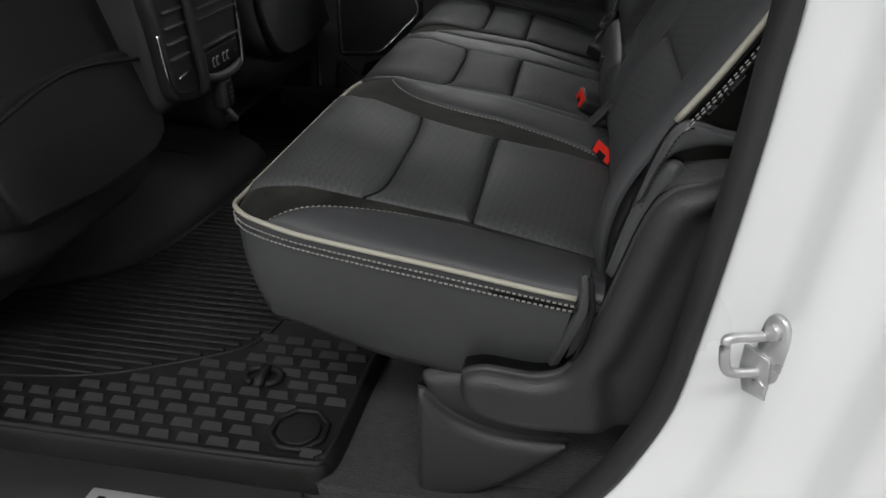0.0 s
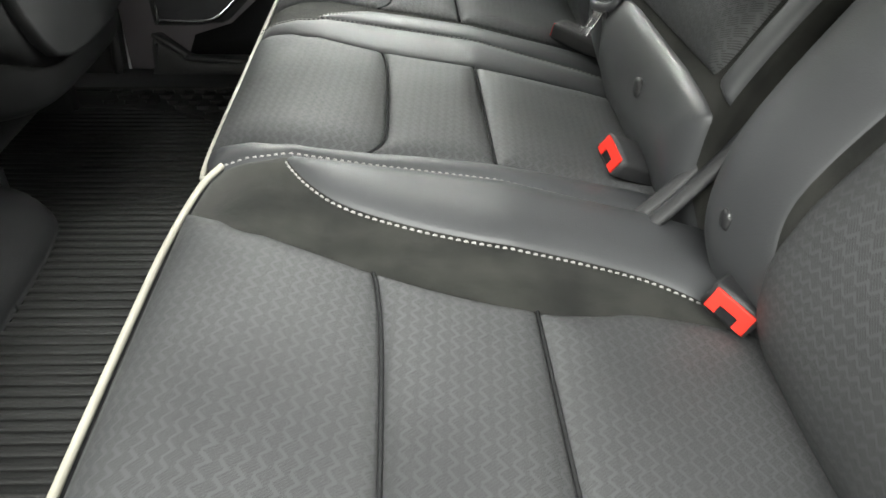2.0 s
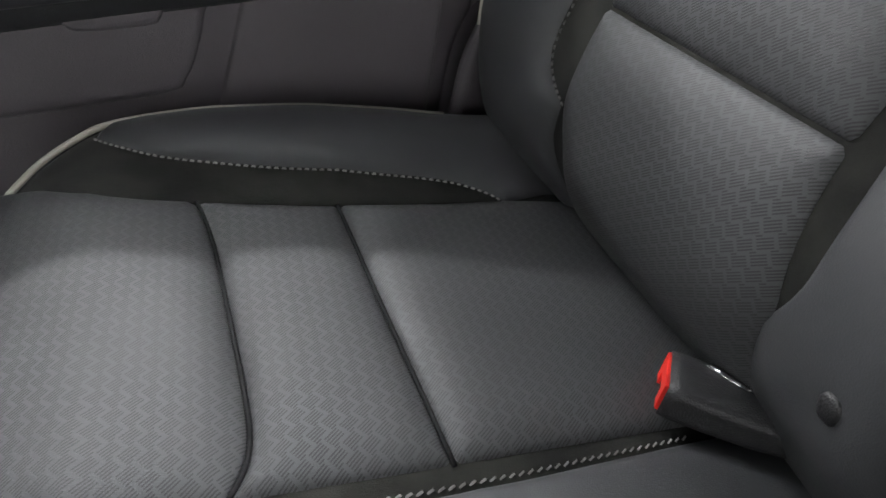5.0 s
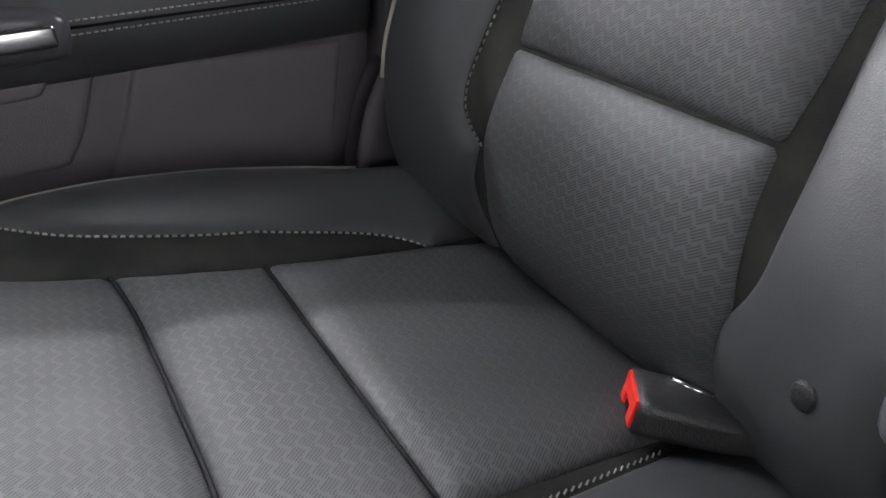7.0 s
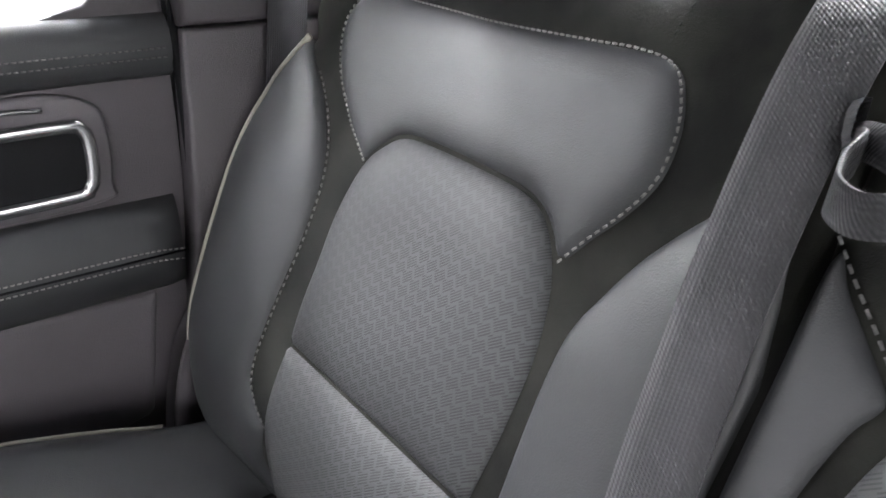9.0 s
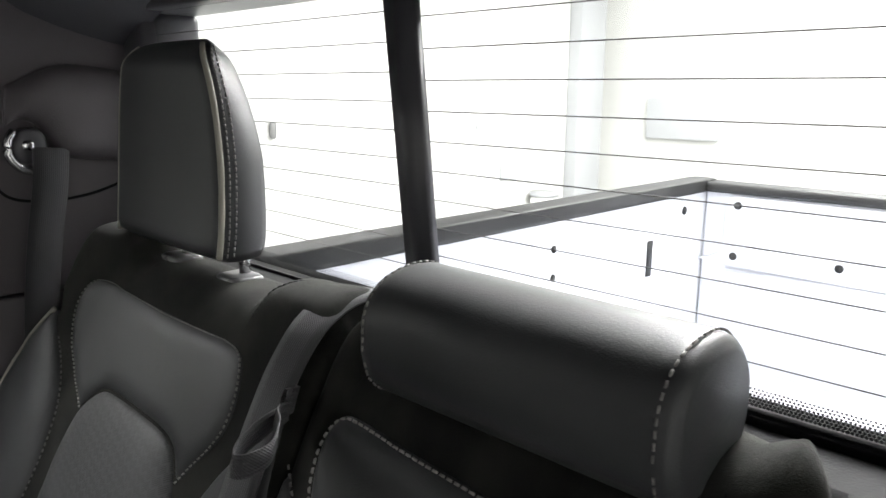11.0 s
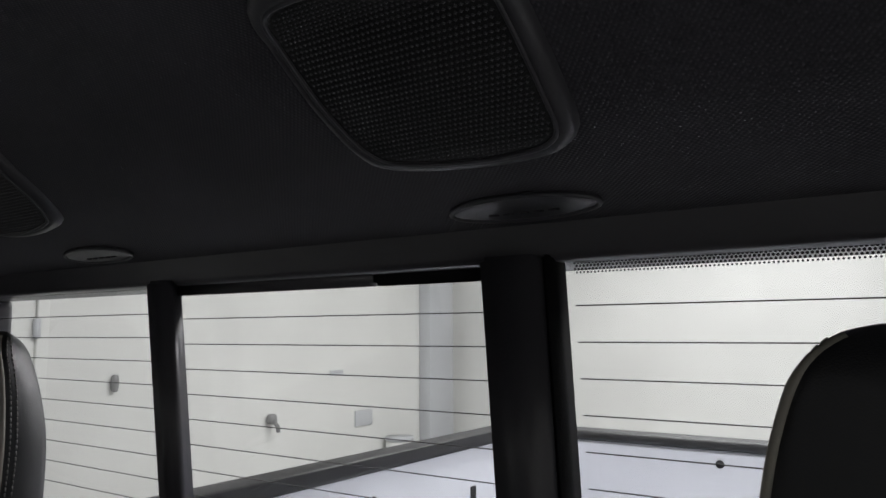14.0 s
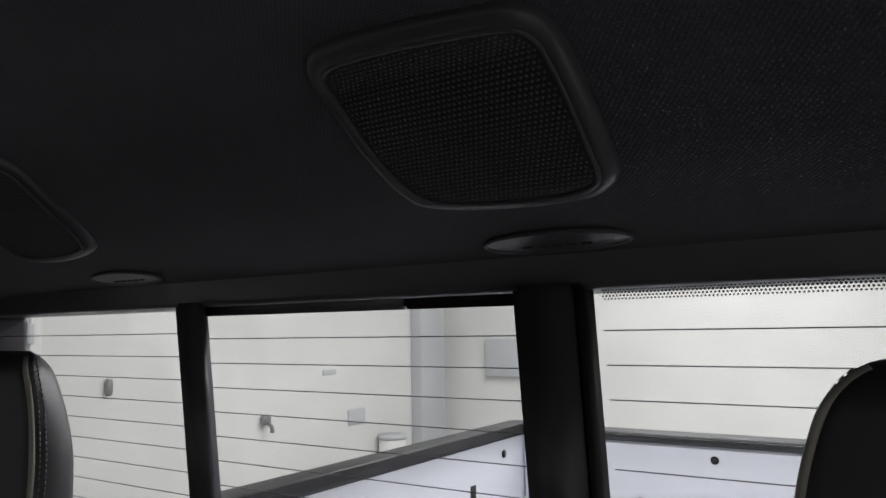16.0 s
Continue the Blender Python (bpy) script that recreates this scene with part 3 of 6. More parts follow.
def trim_face(u, v, h):
    """The outer face of the trim: a rounded band along its inner edge and a hollow behind that."""
    ridge = float(np.interp(v, [0.24, 0.330, 0.358, 0.403, 0.460, 0.499, 0.527, 0.545], [0.455, 0.440, 0.454, 0.467, 0.483, 0.494, 0.505, 0.530]))
    k = min(1.0, max(0.0, (u - ridge - 0.022) / 0.030))
    return Vector((u, -0.060 - h + 0.014 * k * k * (3 - 2 * k), v))


t = thing("quarter_trim", None, "black grained plastic quarter trim sweeping up beside the seat", "trim panel")
patch("panel", TRIM_OUT, trim_face, PLASTIC, t, 0.026, 0.020, edge=0.0, skirt=0.05, step=0.006)
# the sloping shelf between the face and the leather flap
shelf = []
for x in np.linspace(0.509, 0.60, 14):
    zr = float(np.interp(x, [0.505, 0.514, 0.526, 0.552, 0.60], [0.527, 0.540, 0.549, 0.557, 0.568])) - 0.004
    zf = float(np.interp(x, [0.505, 0.512, 0.520, 0.533, 0.56, 0.60], [0.528, 0.548, 0.560, 0.567, 0.574, 0.577]))
    shelf.append([Vector((x, -0.022, zf - 0.05)), Vector((x, -0.022, zf)), Vector((x, -0.030, zf + 0.001)), Vector((x, -0.044, zf * 0.55 + zr * 0.45 + 0.003)), Vector((x, -0.058, zr * 0.8 + zf * 0.2 + 0.002)), Vector((x, -0.066, zr)), Vector((x, -0.066, zr - 0.05))])
part("shelf", loft(shelf), PLASTIC, t, "sloping grained plastic shelf")
pad = [(x - 0.006, z + 0.012) for x, z in curve2([(0.493, 0.505), (0.498, 0.522), (0.506, 0.551), (0.513, 0.571), (0.520, 0.586), (0.530, 0.595), (0.546, 0.594), (0.562, 0.589), (0.600, 0.583), (0.600, 0.572), (0.560, 0.573), (0.533, 0.567), (0.521, 0.559), (0.512, 0.545), (0.504, 0.520)], 4)]
flap = lambda u, v, h: Vector((u, -0.048 - h, v))  # noqa: E731
patch("flap", pad, flap, LEATHER, t, 0.010, 0.008, edge=0.0, skirt=0.03, step=0.006, label="black leather trim flap with a sewn hem", wrinkle=0.002)
stitches("stitching", [(u + 0.005, v - 0.004) for u, v in pad[2:22]], flap, t, SEAM_CORD, pitch=0.005, length=0.0034, width=0.0011, lift=0.010)
under = curve2([(0.470, 0.440), (0.480, 0.485), (0.490, 0.520), (0.502, 0.550), (0.514, 0.566), (0.530, 0.562), (0.530, 0.520), (0.508, 0.460), (0.488, 0.420)], 4)
patch("bolster_end", under, lambda u, v, h: Vector((u, -0.044 - h, v)), LEATHER, t, 0.010, 0.02, edge=0.0, skirt=0.03, step=0.006, label="black leather bolster end under the flap", wrinkle=0.001)
t = thing("kick_panel", None, "black plastic kick panel under the seat corner", "trim panel")
out = curve2([(0.269, 0.263), (0.285, 0.270), (0.320, 0.274), (0.360, 0.272), (0.453, 0.250), (0.445, 0.18), (0.403, 0.145), (0.34, 0.094), (0.304, 0.066), (0.266, 0.058), (0.267, 0.164)], 4)
patch("panel", out, lambda u, v, h: Vector((u, -0.018 - h, v)), PLASTIC, t, 0.020, 0.022, edge=0.0, skirt=0.03, step=0.008)
out = curve2([(0.266, 0.255), (0.277, 0.252), (0.311, 0.222), (0.359, 0.203), (0.414, 0.199), (0.453, 0.199), (0.422, 0.163), (0.369, 0.114), (0.333, 0.095), (0.268, 0.080), (0.265, 0.134), (0.264, 0.192)], 4)
patch("face", out, lambda u, v, h: Vector((u, -0.036 - h, v)), PLASTIC, t, 0.020, 0.016, edge=0.0, skirt=0.02, step=0.007, label="raised lower face of the kick panel")
structure("inner_sill", slab((-0.9, -0.168, 0.02), (0.12, -0.070, 0.086), 0.010, 3), PLASTIC, "black plastic sill trim", True)
structure("wheel_box", slab((0.33, -0.035, 0.085), (0.60, 0.05, 0.27), 0.03, 4), CARPET, "dark carpet under the seat corner", True)
t = thing("sill_plate", None, "pale grey scuff plate on the door sill", "scuff plate")
part("plate", slab((-0.155, -0.163, 0.084), (-0.02, -0.120, 0.091), 0.003), SILVER, t)
for k in range(5):
    part("letter_bar", slab((-0.050 - 0.022 * k, -0.150, 0.089), (-0.040 - 0.022 * k, -0.134, 0.0922)), FRIT, t)
# added slab: stops the bright garage showing through behind the far door
structure("gap_slab_far", slab((0.522, 1.563, 0.10), (0.60, 1.592, 1.30)), DARK, "added dark slab closing the gap behind the far door")


# ---- rear seat cushions ----
CX = [-0.02, 0.0, 0.012, 0.03, 0.06, 0.10, 0.175, 0.30, 0.45, 0.54, 0.60]
CZ = [0.37, 0.402, 0.415, 0.427, 0.438, 0.443, 0.430, 0.413, 0.373, 0.345, 0.33]
NEAR_PIPE = [(0.540, -0.064), (0.443, -0.060), (0.355, -0.047), (0.293, -0.037), (0.229, -0.028), (0.162, -0.018), (0.115, -0.009), (0.074, 0.005), (0.045, 0.018), (0.027, 0.036), (0.017, 0.062), (0.014, 0.11)]
FAR_PIPE = [(0.540, 1.412), (0.43, 1.434), (0.38, 1.452), (0.33, 1.467), (0.285, 1.478), (0.21, 1.486), (0.15, 1.485), (0.108, 1.476), (0.07, 1.452), (0.04, 1.418), (0.022, 1.388), (0.010, 1.350), (0.004, 1.30)]


def near_edge(x):
    return float(np.interp(x, [p[0] for p in NEAR_PIPE[::-1]], [p[1] for p in NEAR_PIPE[::-1]]))


def far_edge(x):
    return float(np.interp(x, [p[0] for p in FAR_PIPE[::-1]], [p[1] for p in FAR_PIPE[::-1]]))


def cushion_z(x, y):
    z = float(np.interp(x, CX, CZ))
    if y < 0.55:
        z += 0.015
        e = near_edge(x)
        k = min(1, max(0, (0.075 - y) / max(0.01, 0.075 - e)))
        rim = float(np.interp(x, [0.0, 0.05, 0.45, 0.55], [0.436, 0.438, 0.413, 0.405]))
    else:
        e = far_edge(x)
        k = min(1, max(0, (y - 1.33) / max(0.01, e - 1.33)))
        rim = float(np.interp(x, [0.0, 0.05, 0.10, 0.20, 0.30, 0.43, 0.55], [0.408, 0.430, 0.437, 0.432, 0.423, 0.409, 0.40]))
    k = k * k * (3 - 2 * k)
    if x < 0.05:
        k *= max(0, x / 0.05)
    return z + (rim - z) * k


def cushion(u, v, h):
    z = cushion_z(u, v)
    dx = cushion_z(u + 0.004, v) - cushion_z(u - 0.004, v)
    dy = cushion_z(u, v + 0.004) - cushion_z(u, v - 0.004)
    return Vector((u, v, z)) + Vector((-dx, -dy, 0.008)).normalized() * h


def span(low, high, x0, x1):
    """The outline between two lines y(x)."""
    return clipx(low, x0, x1) + clipx(high, x0, x1)[::-1]


def seat_panels(seat, low, high, front, seam1, seam2, back=0.545):
    """The three perforated panels between two side seams; seam1 bends, seam2 is straight."""
    lowy = lambda x: float(np.interp(x, [p[0] for p in low], [p[1] for p in low]))  # noqa: E731
    highy = lambda x: float(np.interp(x, [p[0] for p in high], [p[1] for p in high]))  # noqa: E731
    a, b = lowy(seam1), highy(seam1)
    w = b - a
    s1 = curve2([(seam1 - 0.010, lowy(seam1 - 0.010)), (seam1 + 0.003, a + 0.08 * w), (seam1 + 0.008, a + 0.18 * w), (seam1 + 0.008, a + 0.40 * w), (seam1 + 0.006, a + 0.75 * w), (seam1 + 0.002, a + 0.92 * w), (seam1 - 0.002, highy(seam1 - 0.002))], 6)
    s2 = curve2([(seam2 + 0.002, lowy(seam2)), (seam2, lowy(seam2) + 0.5 * w), (seam2 - 0.001, highy(seam2))], 6)
    p1 = clipx(low, front, s1[0][0]) + s1[1:-1] + clipx(high, front, s1[-1][0])[::-1]
    p2 = clipx(low, s1[0][0], s2[0][0]) + s2[1:-1] + clipx(high, s1[-1][0], s2[-1][0])[::-1] + s1[1:-1][::-1]
    p3 = clipx(low, s2[0][0], back) + clipx(high, s2[-1][0], back)[::-1] + s2[1:-1][::-1]
    patch("seat_panel", p1, cushion, PERF, seat, 0.014, 0.040, label="perforated black leather panel", wrinkle=0.0012)
    patch("seat_panel", p2, cushion, PERF, seat, 0.013, 0.034, label="perforated black leather panel", wrinkle=0.0012)
    patch("seat_panel", p3, cushion, PERF, seat, 0.013, 0.036, label="perforated black leather panel", wrinkle=0.0012)
    # a black cord fills each groove in place of its shade
    for seam in (s1, s2):
        part("seam", tube([cushion(u, v, 0.0012) for u, v in seam], 0.0016, 6), SEAM_CORD, seat, "black cord for the shade in the sewn seam groove")


def skirt_of(seat, path, inner, pipe_label):
    """The piping along the rim, the leather face under it with its double seam, and the underside."""
    line = [cushion(x, y, 0.0) for x, y in path]
    part("piping", tube(line, 0.0032, 10), PIPING, seat, pipe_label)
    rows = []
    for p, q in zip(line, inner):
        q = Vector(q)
        outw = Vector((p.x - 0.26, p.y - (0.25 if p.y < 0.55 else 1.0), 0)).normalized()
        rows.append([p + Vector((0, 0, -0.001)), p.lerp(q, 0.06) + outw * 0.001, p.lerp(q, 0.2) + outw * 0.005, p.lerp(q, 0.45) + outw * 0.010, p.lerp(q, 0.7) + outw * 0.010, p.lerp(q, 0.92) + outw * 0.005, q,
                     q.lerp(Vector((0.30, q.y * 0.6 + (0.1 if p.y < 0.55 else 0.4), q.z + 0.01)), 0.35)])
    part("skirt", loft(rows), LEATHER, seat, "smooth black leather cushion face")

    def face(u, v, h):
        i = min(int(u), len(line) - 2)
        p = line[i].lerp(line[i + 1], u - i)
        q = Vector(inner[i]).lerp(Vector(inner[i + 1]), u - i)
        outw = Vector((p.x - 0.26, p.y - (0.25 if p.y < 0.55 else 1.0), 0)).normalized()
        w = v / (p - q).length
        return p.lerp(q, w) + outw * (0.0005 + 0.026 * w * (1 - w) * 1.2 + h)

    for depth in (0.0092, 0.0165):
        bm = bmesh.new()
        pts = [face(u, depth, 0.0022) for u in np.linspace(0.02, len(line) - 1.02, 6 * len(line))]
        pts = evenly(pts, 0.0062)
        for a, b in zip(pts, pts[1:]):
            t = (b - a).normalized()
            c = (a + b) / 2
            tube([c - t * 0.0020, c + t * 0.0020], 0.0012, 5, bm=bm)
        tagged(part("stitching", bm, THREAD, seat), kind="stuff")
    return line


N_LOW = curve2([(0.0, 0.092), (0.02, 0.080), (0.05, 0.074), (0.085, 0.069), (0.18, 0.072), (0.31, 0.068), (0.40, 0.075), (0.56, 0.084)], 5)
N_HIGH = curve2([(0.0, 0.500), (0.02, 0.472), (0.06, 0.436), (0.09, 0.412), (0.15, 0.389), (0.19, 0.375), (0.25, 0.358), (0.31, 0.350), (0.36, 0.360), (0.41, 0.374), (0.56, 0.380)], 5)
N_STITCH = curve2([(0.077, 0.004), (0.084, 0.016), (0.096, 0.025), (0.115, 0.034), (0.142, 0.042), (0.181, 0.049), (0.218, 0.053), (0.256, 0.054), (0.295, 0.055), (0.335, 0.057), (0.40, 0.063), (0.52, 0.074)], 5)
N_FAR_STITCH = curve2([(0.100, 0.534), (0.106, 0.519), (0.125, 0.492), (0.152, 0.468), (0.191, 0.452), (0.241, 0.439), (0.296, 0.432), (0.36, 0.431), (0.418, 0.426), (0.462, 0.411), (0.51, 0.394)], 5)

NEAR_SEAT = thing("rear_seat", None, "single black leather rear seat with suede strips and beige piping", "seat", "rear seats")
LONG_SEAT = thing("rear_seat", None, "two-place black leather rear seat with suede strips and beige piping", "seat", "rear seats")


def near_cushion():
    seat = NEAR_SEAT
    edge = catmull([(x, y, 0) for x, y in NEAR_PIPE], 4)
    front = [(0.012, 0.16), (0.010, 0.24), (0.010, 0.34), (0.012, 0.42), (0.018, 0.48), (0.026, 0.515), (0.040, 0.538)]
    rim = [(p.x, p.y) for p in edge] + curve2(front, 4)
    outline = rim + [(0.10, 0.5435), (0.30, 0.5435), (0.545, 0.545)]
    s = patch("seat_cushion", outline, cushion, SUEDE, seat, 0.012, 0.016, edge=-0.012, skirt=0.006, label="suede covered cushion with leather panels", step=0.014)
    seat_panels(s, N_LOW, N_HIGH, 0.022, 0.188, 0.311)
    outer = [(x + 0.004, y + 0.004) for x, y in rim if x > 0.076 and y < 0.05]
    pad = N_STITCH + [(0.545, 0.076)] + outer
    patch("side_bolster", pad, cushion, LEATHER, s, 0.016, 0.036, label="smooth black leather bolster", wrinkle=0.001)
    pad = N_FAR_STITCH + [(0.53, 0.395), (0.545, 0.42), (0.545, 0.539), (0.30, 0.538), (0.15, 0.538)]
    patch("inner_bolster", pad, cushion, LEATHER, s, 0.015, 0.040, label="smooth black leather bolster", wrinkle=0.001)
    stitches("stitching", N_STITCH[:-6], cushion, s, pitch=0.0066, length=0.0044, width=0.0016)
    stitches("stitching", [(x, y - 0.0050) for x, y in N_FAR_STITCH[2:-4]], cushion, s, pitch=0.0066, length=0.0043, width=0.0015, slant=0.15)
    inner = []
    for x, y in rim:
        if y < 0.055:
            zb = float(np.interp(x, [0.03, 0.09, 0.134, 0.22, 0.336, 0.43, 0.54], [0.312, 0.304, 0.292, 0.276, 0.270, 0.272, 0.28]))
            inner.append((max(0.078, x - 0.045 * max(0, (x - 0.28) / 0.18)), max(min(y + 0.012, 0.0), -0.026), zb))
        else:
            inner.append((0.078, max(min(y, y - 0.05 * (0.30 - y) / 0.25), 0.0), 0.312 - 0.02 * min(1, (y - 0.05) / 0.2)))
    keep = [i for i, p in enumerate(rim) if p[0] < 0.456]
    skirt_of(s, [rim[i] for i in keep], [inner[i] for i in keep], "beige piping round the cushion rim")
    # gathered leather corner at the rear end of the face
    rows = []
    for k, (x, y, z) in enumerate([(0.449, -0.054, 0.438), (0.451, -0.060, 0.425), (0.451, -0.066, 0.40), (0.438, -0.062, 0.36), (0.425, -0.054, 0.32), (0.414, -0.040, 0.285), (0.411, -0.03, 0.27)]):
        rows.append([Vector((x + a, y + b, z)) for a, b in ((-0.007, 0.010), (-0.004, 0.003), (-0.001, 0.000), (0.0015, 0.003), (0.004, 0.000), (0.006, 0.005), (0.007, 0.03))])
    part("corner_fold", loft(rows), LEATHER, s, "creased leather corner fold")
    part("strap_edge", tube(catmull([(0.455, -0.058, 0.440), (0.458, -0.064, 0.426), (0.460, -0.069, 0.40), (0.450, -0.066, 0.35), (0.434, -0.055, 0.30)], 5), 0.003, 6), DARK, s)
    # plain leather side behind the corner
    rows = []
    for x, y in [p for p in rim if p[0] > 0.440 and p[1] < 0.05]:
        p = cushion(x, y, -0.004)
        rows.append([p + Vector((0, 0.012, 0.004)), p + Vector((0, 0.004, -0.004)), p + Vector((0, 0.004, -0.05)), p + Vector((-0.008, 0.014, -0.10)), p + Vector((-0.02, 0.03, -0.15))])
    part("side_return", loft(rows), LEATHER, s, "plain black leather side behind the corner")
    part("base", slab((0.27, 0.08, FLOOR_Z), (0.54, 0.52, 0.30), 0.02), DARK, s, "dark seat base under the cushion")
    return s


M_LOW = curve2([(-0.01, 0.632), (0.0, 0.622), (0.05, 0.598), (0.10, 0.581), (0.16, 0.584), (0.22, 0.590), (0.30, 0.593), (0.36, 0.600), (0.56, 0.616)], 5)
M_HIGH = curve2([(-0.01, 0.945), (0.0, 0.935), (0.05, 0.907), (0.09, 0.876), (0.13, 0.863), (0.18, 0.855), (0.24, 0.850), (0.30, 0.848), (0.37, 0.856), (0.56, 0.865)], 5)
BAND = curve2([(-0.01, 0.988), (0.0, 0.982), (0.037, 0.964), (0.088, 0.945), (0.13, 0.947), (0.18, 0.950), (0.26, 0.948), (0.35, 0.945), (0.42, 0.941), (0.56, 0.940)], 5)
F_STITCH = curve2([(0.089, 0.954), (0.102, 0.962), (0.121, 0.979), (0.141, 0.994), (0.165, 1.004), (0.20, 1.007), (0.242, 1.007), (0.304, 1.005), (0.40, 1.012), (0.53, 1.022)], 5)
F_LOW = curve2([(-0.01, 1.046), (0.0, 1.043), (0.05, 1.036), (0.10, 1.023), (0.17, 1.027), (0.29, 1.021), (0.36, 1.023), (0.56, 1.031)], 5)
F_HIGH = curve2([(-0.01, 1.435), (0.015, 1.414), (0.05, 1.384), (0.096, 1.346), (0.13, 1.332), (0.17, 1.323), (0.24, 1.307), (0.29, 1.298), (0.37, 1.302), (0.45, 1.312), (0.56, 1.322)], 5)
F_OUT_STITCH = curve2([(0.099, 1.451), (0.116, 1.432), (0.153, 1.403), (0.208, 1.381), (0.264, 1.365), (0.323, 1.355), (0.375, 1.349), (0.411, 1.341), (0.434, 1.326), (0.446, 1.308)], 5)


def long_cushion():
    seat = LONG_SEAT
    edge = catmull([(x, y, 0) for x, y in FAR_PIPE], 4)
    front = [(0.0, 1.22), (-0.001, 1.0), (-0.001, 0.80), (0.0, 0.66), (0.006, 0.585), (0.016, 0.560), (0.034, 0.550)]
    rim = [(p.x, p.y) for p in edge] + curve2(front, 5)
    outline = rim + [(0.10, 0.549), (0.30, 0.549), (0.545, 0.55)]
    s = patch("seat_cushion", outline, cushion, SUEDE, seat, 0.012, 0.014, edge=-0.012, skirt=0.006, label="suede covered cushion with leather panels", step=0.014)
    seat_panels(s, M_LOW, M_HIGH, 0.006, 0.182, 0.302)
    seat_panels(s, F_LOW, F_HIGH, 0.010, 0.180, 0.2890)
    strip = [(0.030, 0.5525), (0.545, 0.5525)] + clipx(M_LOW, 0.008, 0.545)[::-1] + [(0.010, 0.588), (0.018, 0.564)]
    patch("edge_strip", strip, cushion, LEATHER, s, 0.014, 0.026, label="narrow smooth leather edge strip", wrinkle=0.001)
    patch("middle_band", span(M_HIGH, BAND, 0.006, 0.545), cushion, LEATHER, s, 0.013, 0.05, label="smooth black leather band between the places", wrinkle=0.001)
    lens = F_STITCH + [(0.545, 1.023), (0.545, 0.952)] + clipx(BAND, 0.089, 0.54)[::-1]
    patch("inner_bolster", lens, cushion, LEATHER, s, 0.012, 0.03, label="smooth black leather bolster")
    pad = F_OUT_STITCH + [(0.50, 1.33), (0.545, 1.335)] + [(x + 0.003, y - 0.004) for x, y in rim if x > 0.103 and y > 1.38]
    patch("side_bolster", pad, cushion, LEATHER, s, 0.016, 0.036, label="smooth black leather bolster", wrinkle=0.001)
    stitches("stitching", [(x, 0.5560 + 0.0015 * math.sin(9 * x)) for x in np.linspace(0.03, 0.47, 30)], cushion, s, pitch=0.0068, length=0.0043, width=0.0014, lift=0.0055)
    stitches("stitching", [(x, y - 0.0095) for x, y in clipx(BAND, 0.004, 0.50)], cushion, s, THREAD_DARK, pitch=0.0066, length=0.0036, width=0.0016, lift=0.0055, slant=0.2)
    stitches("stitching", [(x, y - 0.002) for x, y in clipx(BAND, 0.004, 0.50)], cushion, s, pitch=0.0066, length=0.0043, width=0.0016, lift=0.003, slant=0.2)
    stitches("stitching", [(x - 0.0005, y + 0.003) for x, y in F_STITCH[:-3]], cushion, s, pitch=0.0060, length=0.0048, width=0.0013, lift=0.001, slant=0.5)
    stitches("stitching", [(x, y - 0.003) for x, y in F_OUT_STITCH], cushion, s, pitch=0.0066, length=0.0042, width=0.0016, lift=0.0015)
    inner = []
    for x, y in rim:
        if y > 1.385:
            inner.append((max(0.07, x), min(y - 0.02, 1.44), 0.29))
        else:
            inner.append((0.075 if y > 0.57 else 0.08, max(y, 0.558), 0.285))
    keep = [i for i, p in enumerate(rim) if p[0] < 0.447]
    skirt_of(s, [rim[i] for i in keep], [inner[i] for i in keep], "beige piping round the cushion rim")
    part("base", slab((0.17, 0.57, FLOOR_Z), (0.54, 1.40, 0.31), 0.02), DARK, s, "dark seat base under the cushion")
    return s


near_cushion()
long_cushion()

# ---- rear backrests ----
BV = [0.26, 0.36, 0.43, 0.50, 0.557, 0.63, 0.705, 0.74, 0.80, 0.85, 0.885, 0.905, 0.93, 0.96, 1.00]
BX = [0.535, 0.512, 0.488, 0.494, 0.519, 0.562, 0.603, 0.621, 0.650, 0.676, 0.697, 0.713, 0.737, 0.765, 0.79]
BZ = [0.26, 0.36, 0.43, 0.50, 0.557, 0.63, 0.705, 0.74, 0.796, 0.838, 0.860, 0.868, 0.871, 0.866, 0.85]
_s = [(p.x, p.y, p.z) for p in catmull([(a, b, c) for a, b, c in zip(BV, BX, BZ)], 6)]
BV2, BX2, BZ2 = [p[0] for p in _s], [p[1] for p in _s], [p[2] for p in _s]


def back_surface(flip, lean, rise=lambda y: 0.0):
    """The front of a backrest; flip: y as seen in a mirror. lean(y): how far it stands forward there, rise(y): how much higher its top is."""

    def surf(u, v, h):
        x, z = float(np.interp(v, BV2, BX2)), float(np.interp(v, BV2, BZ2))
        x1, z1 = float(np.interp(v - 0.006, BV2, BX2)), float(np.interp(v - 0.006, BV2, BZ2))
        x2, z2 = float(np.interp(v + 0.006, BV2, BX2)), float(np.interp(v + 0.006, BV2, BZ2))
        n = Vector((-(z2 - z1), 0, x2 - x1)).normalized()
        slope = (lean(u + 0.004) - lean(u - 0.004)) / 0.008
        m = (n + Vector((0, -slope, 0))).normalized()
        k = min(1.0, max(0.0, (v - 0.83) / 0.07))
        p = Vector((x, u, z + rise(u) * k * k * (3 - 2 * k))) + n * lean(u) + m * h
        if flip:
            p.y = flip - p.y
        return p

    return surf


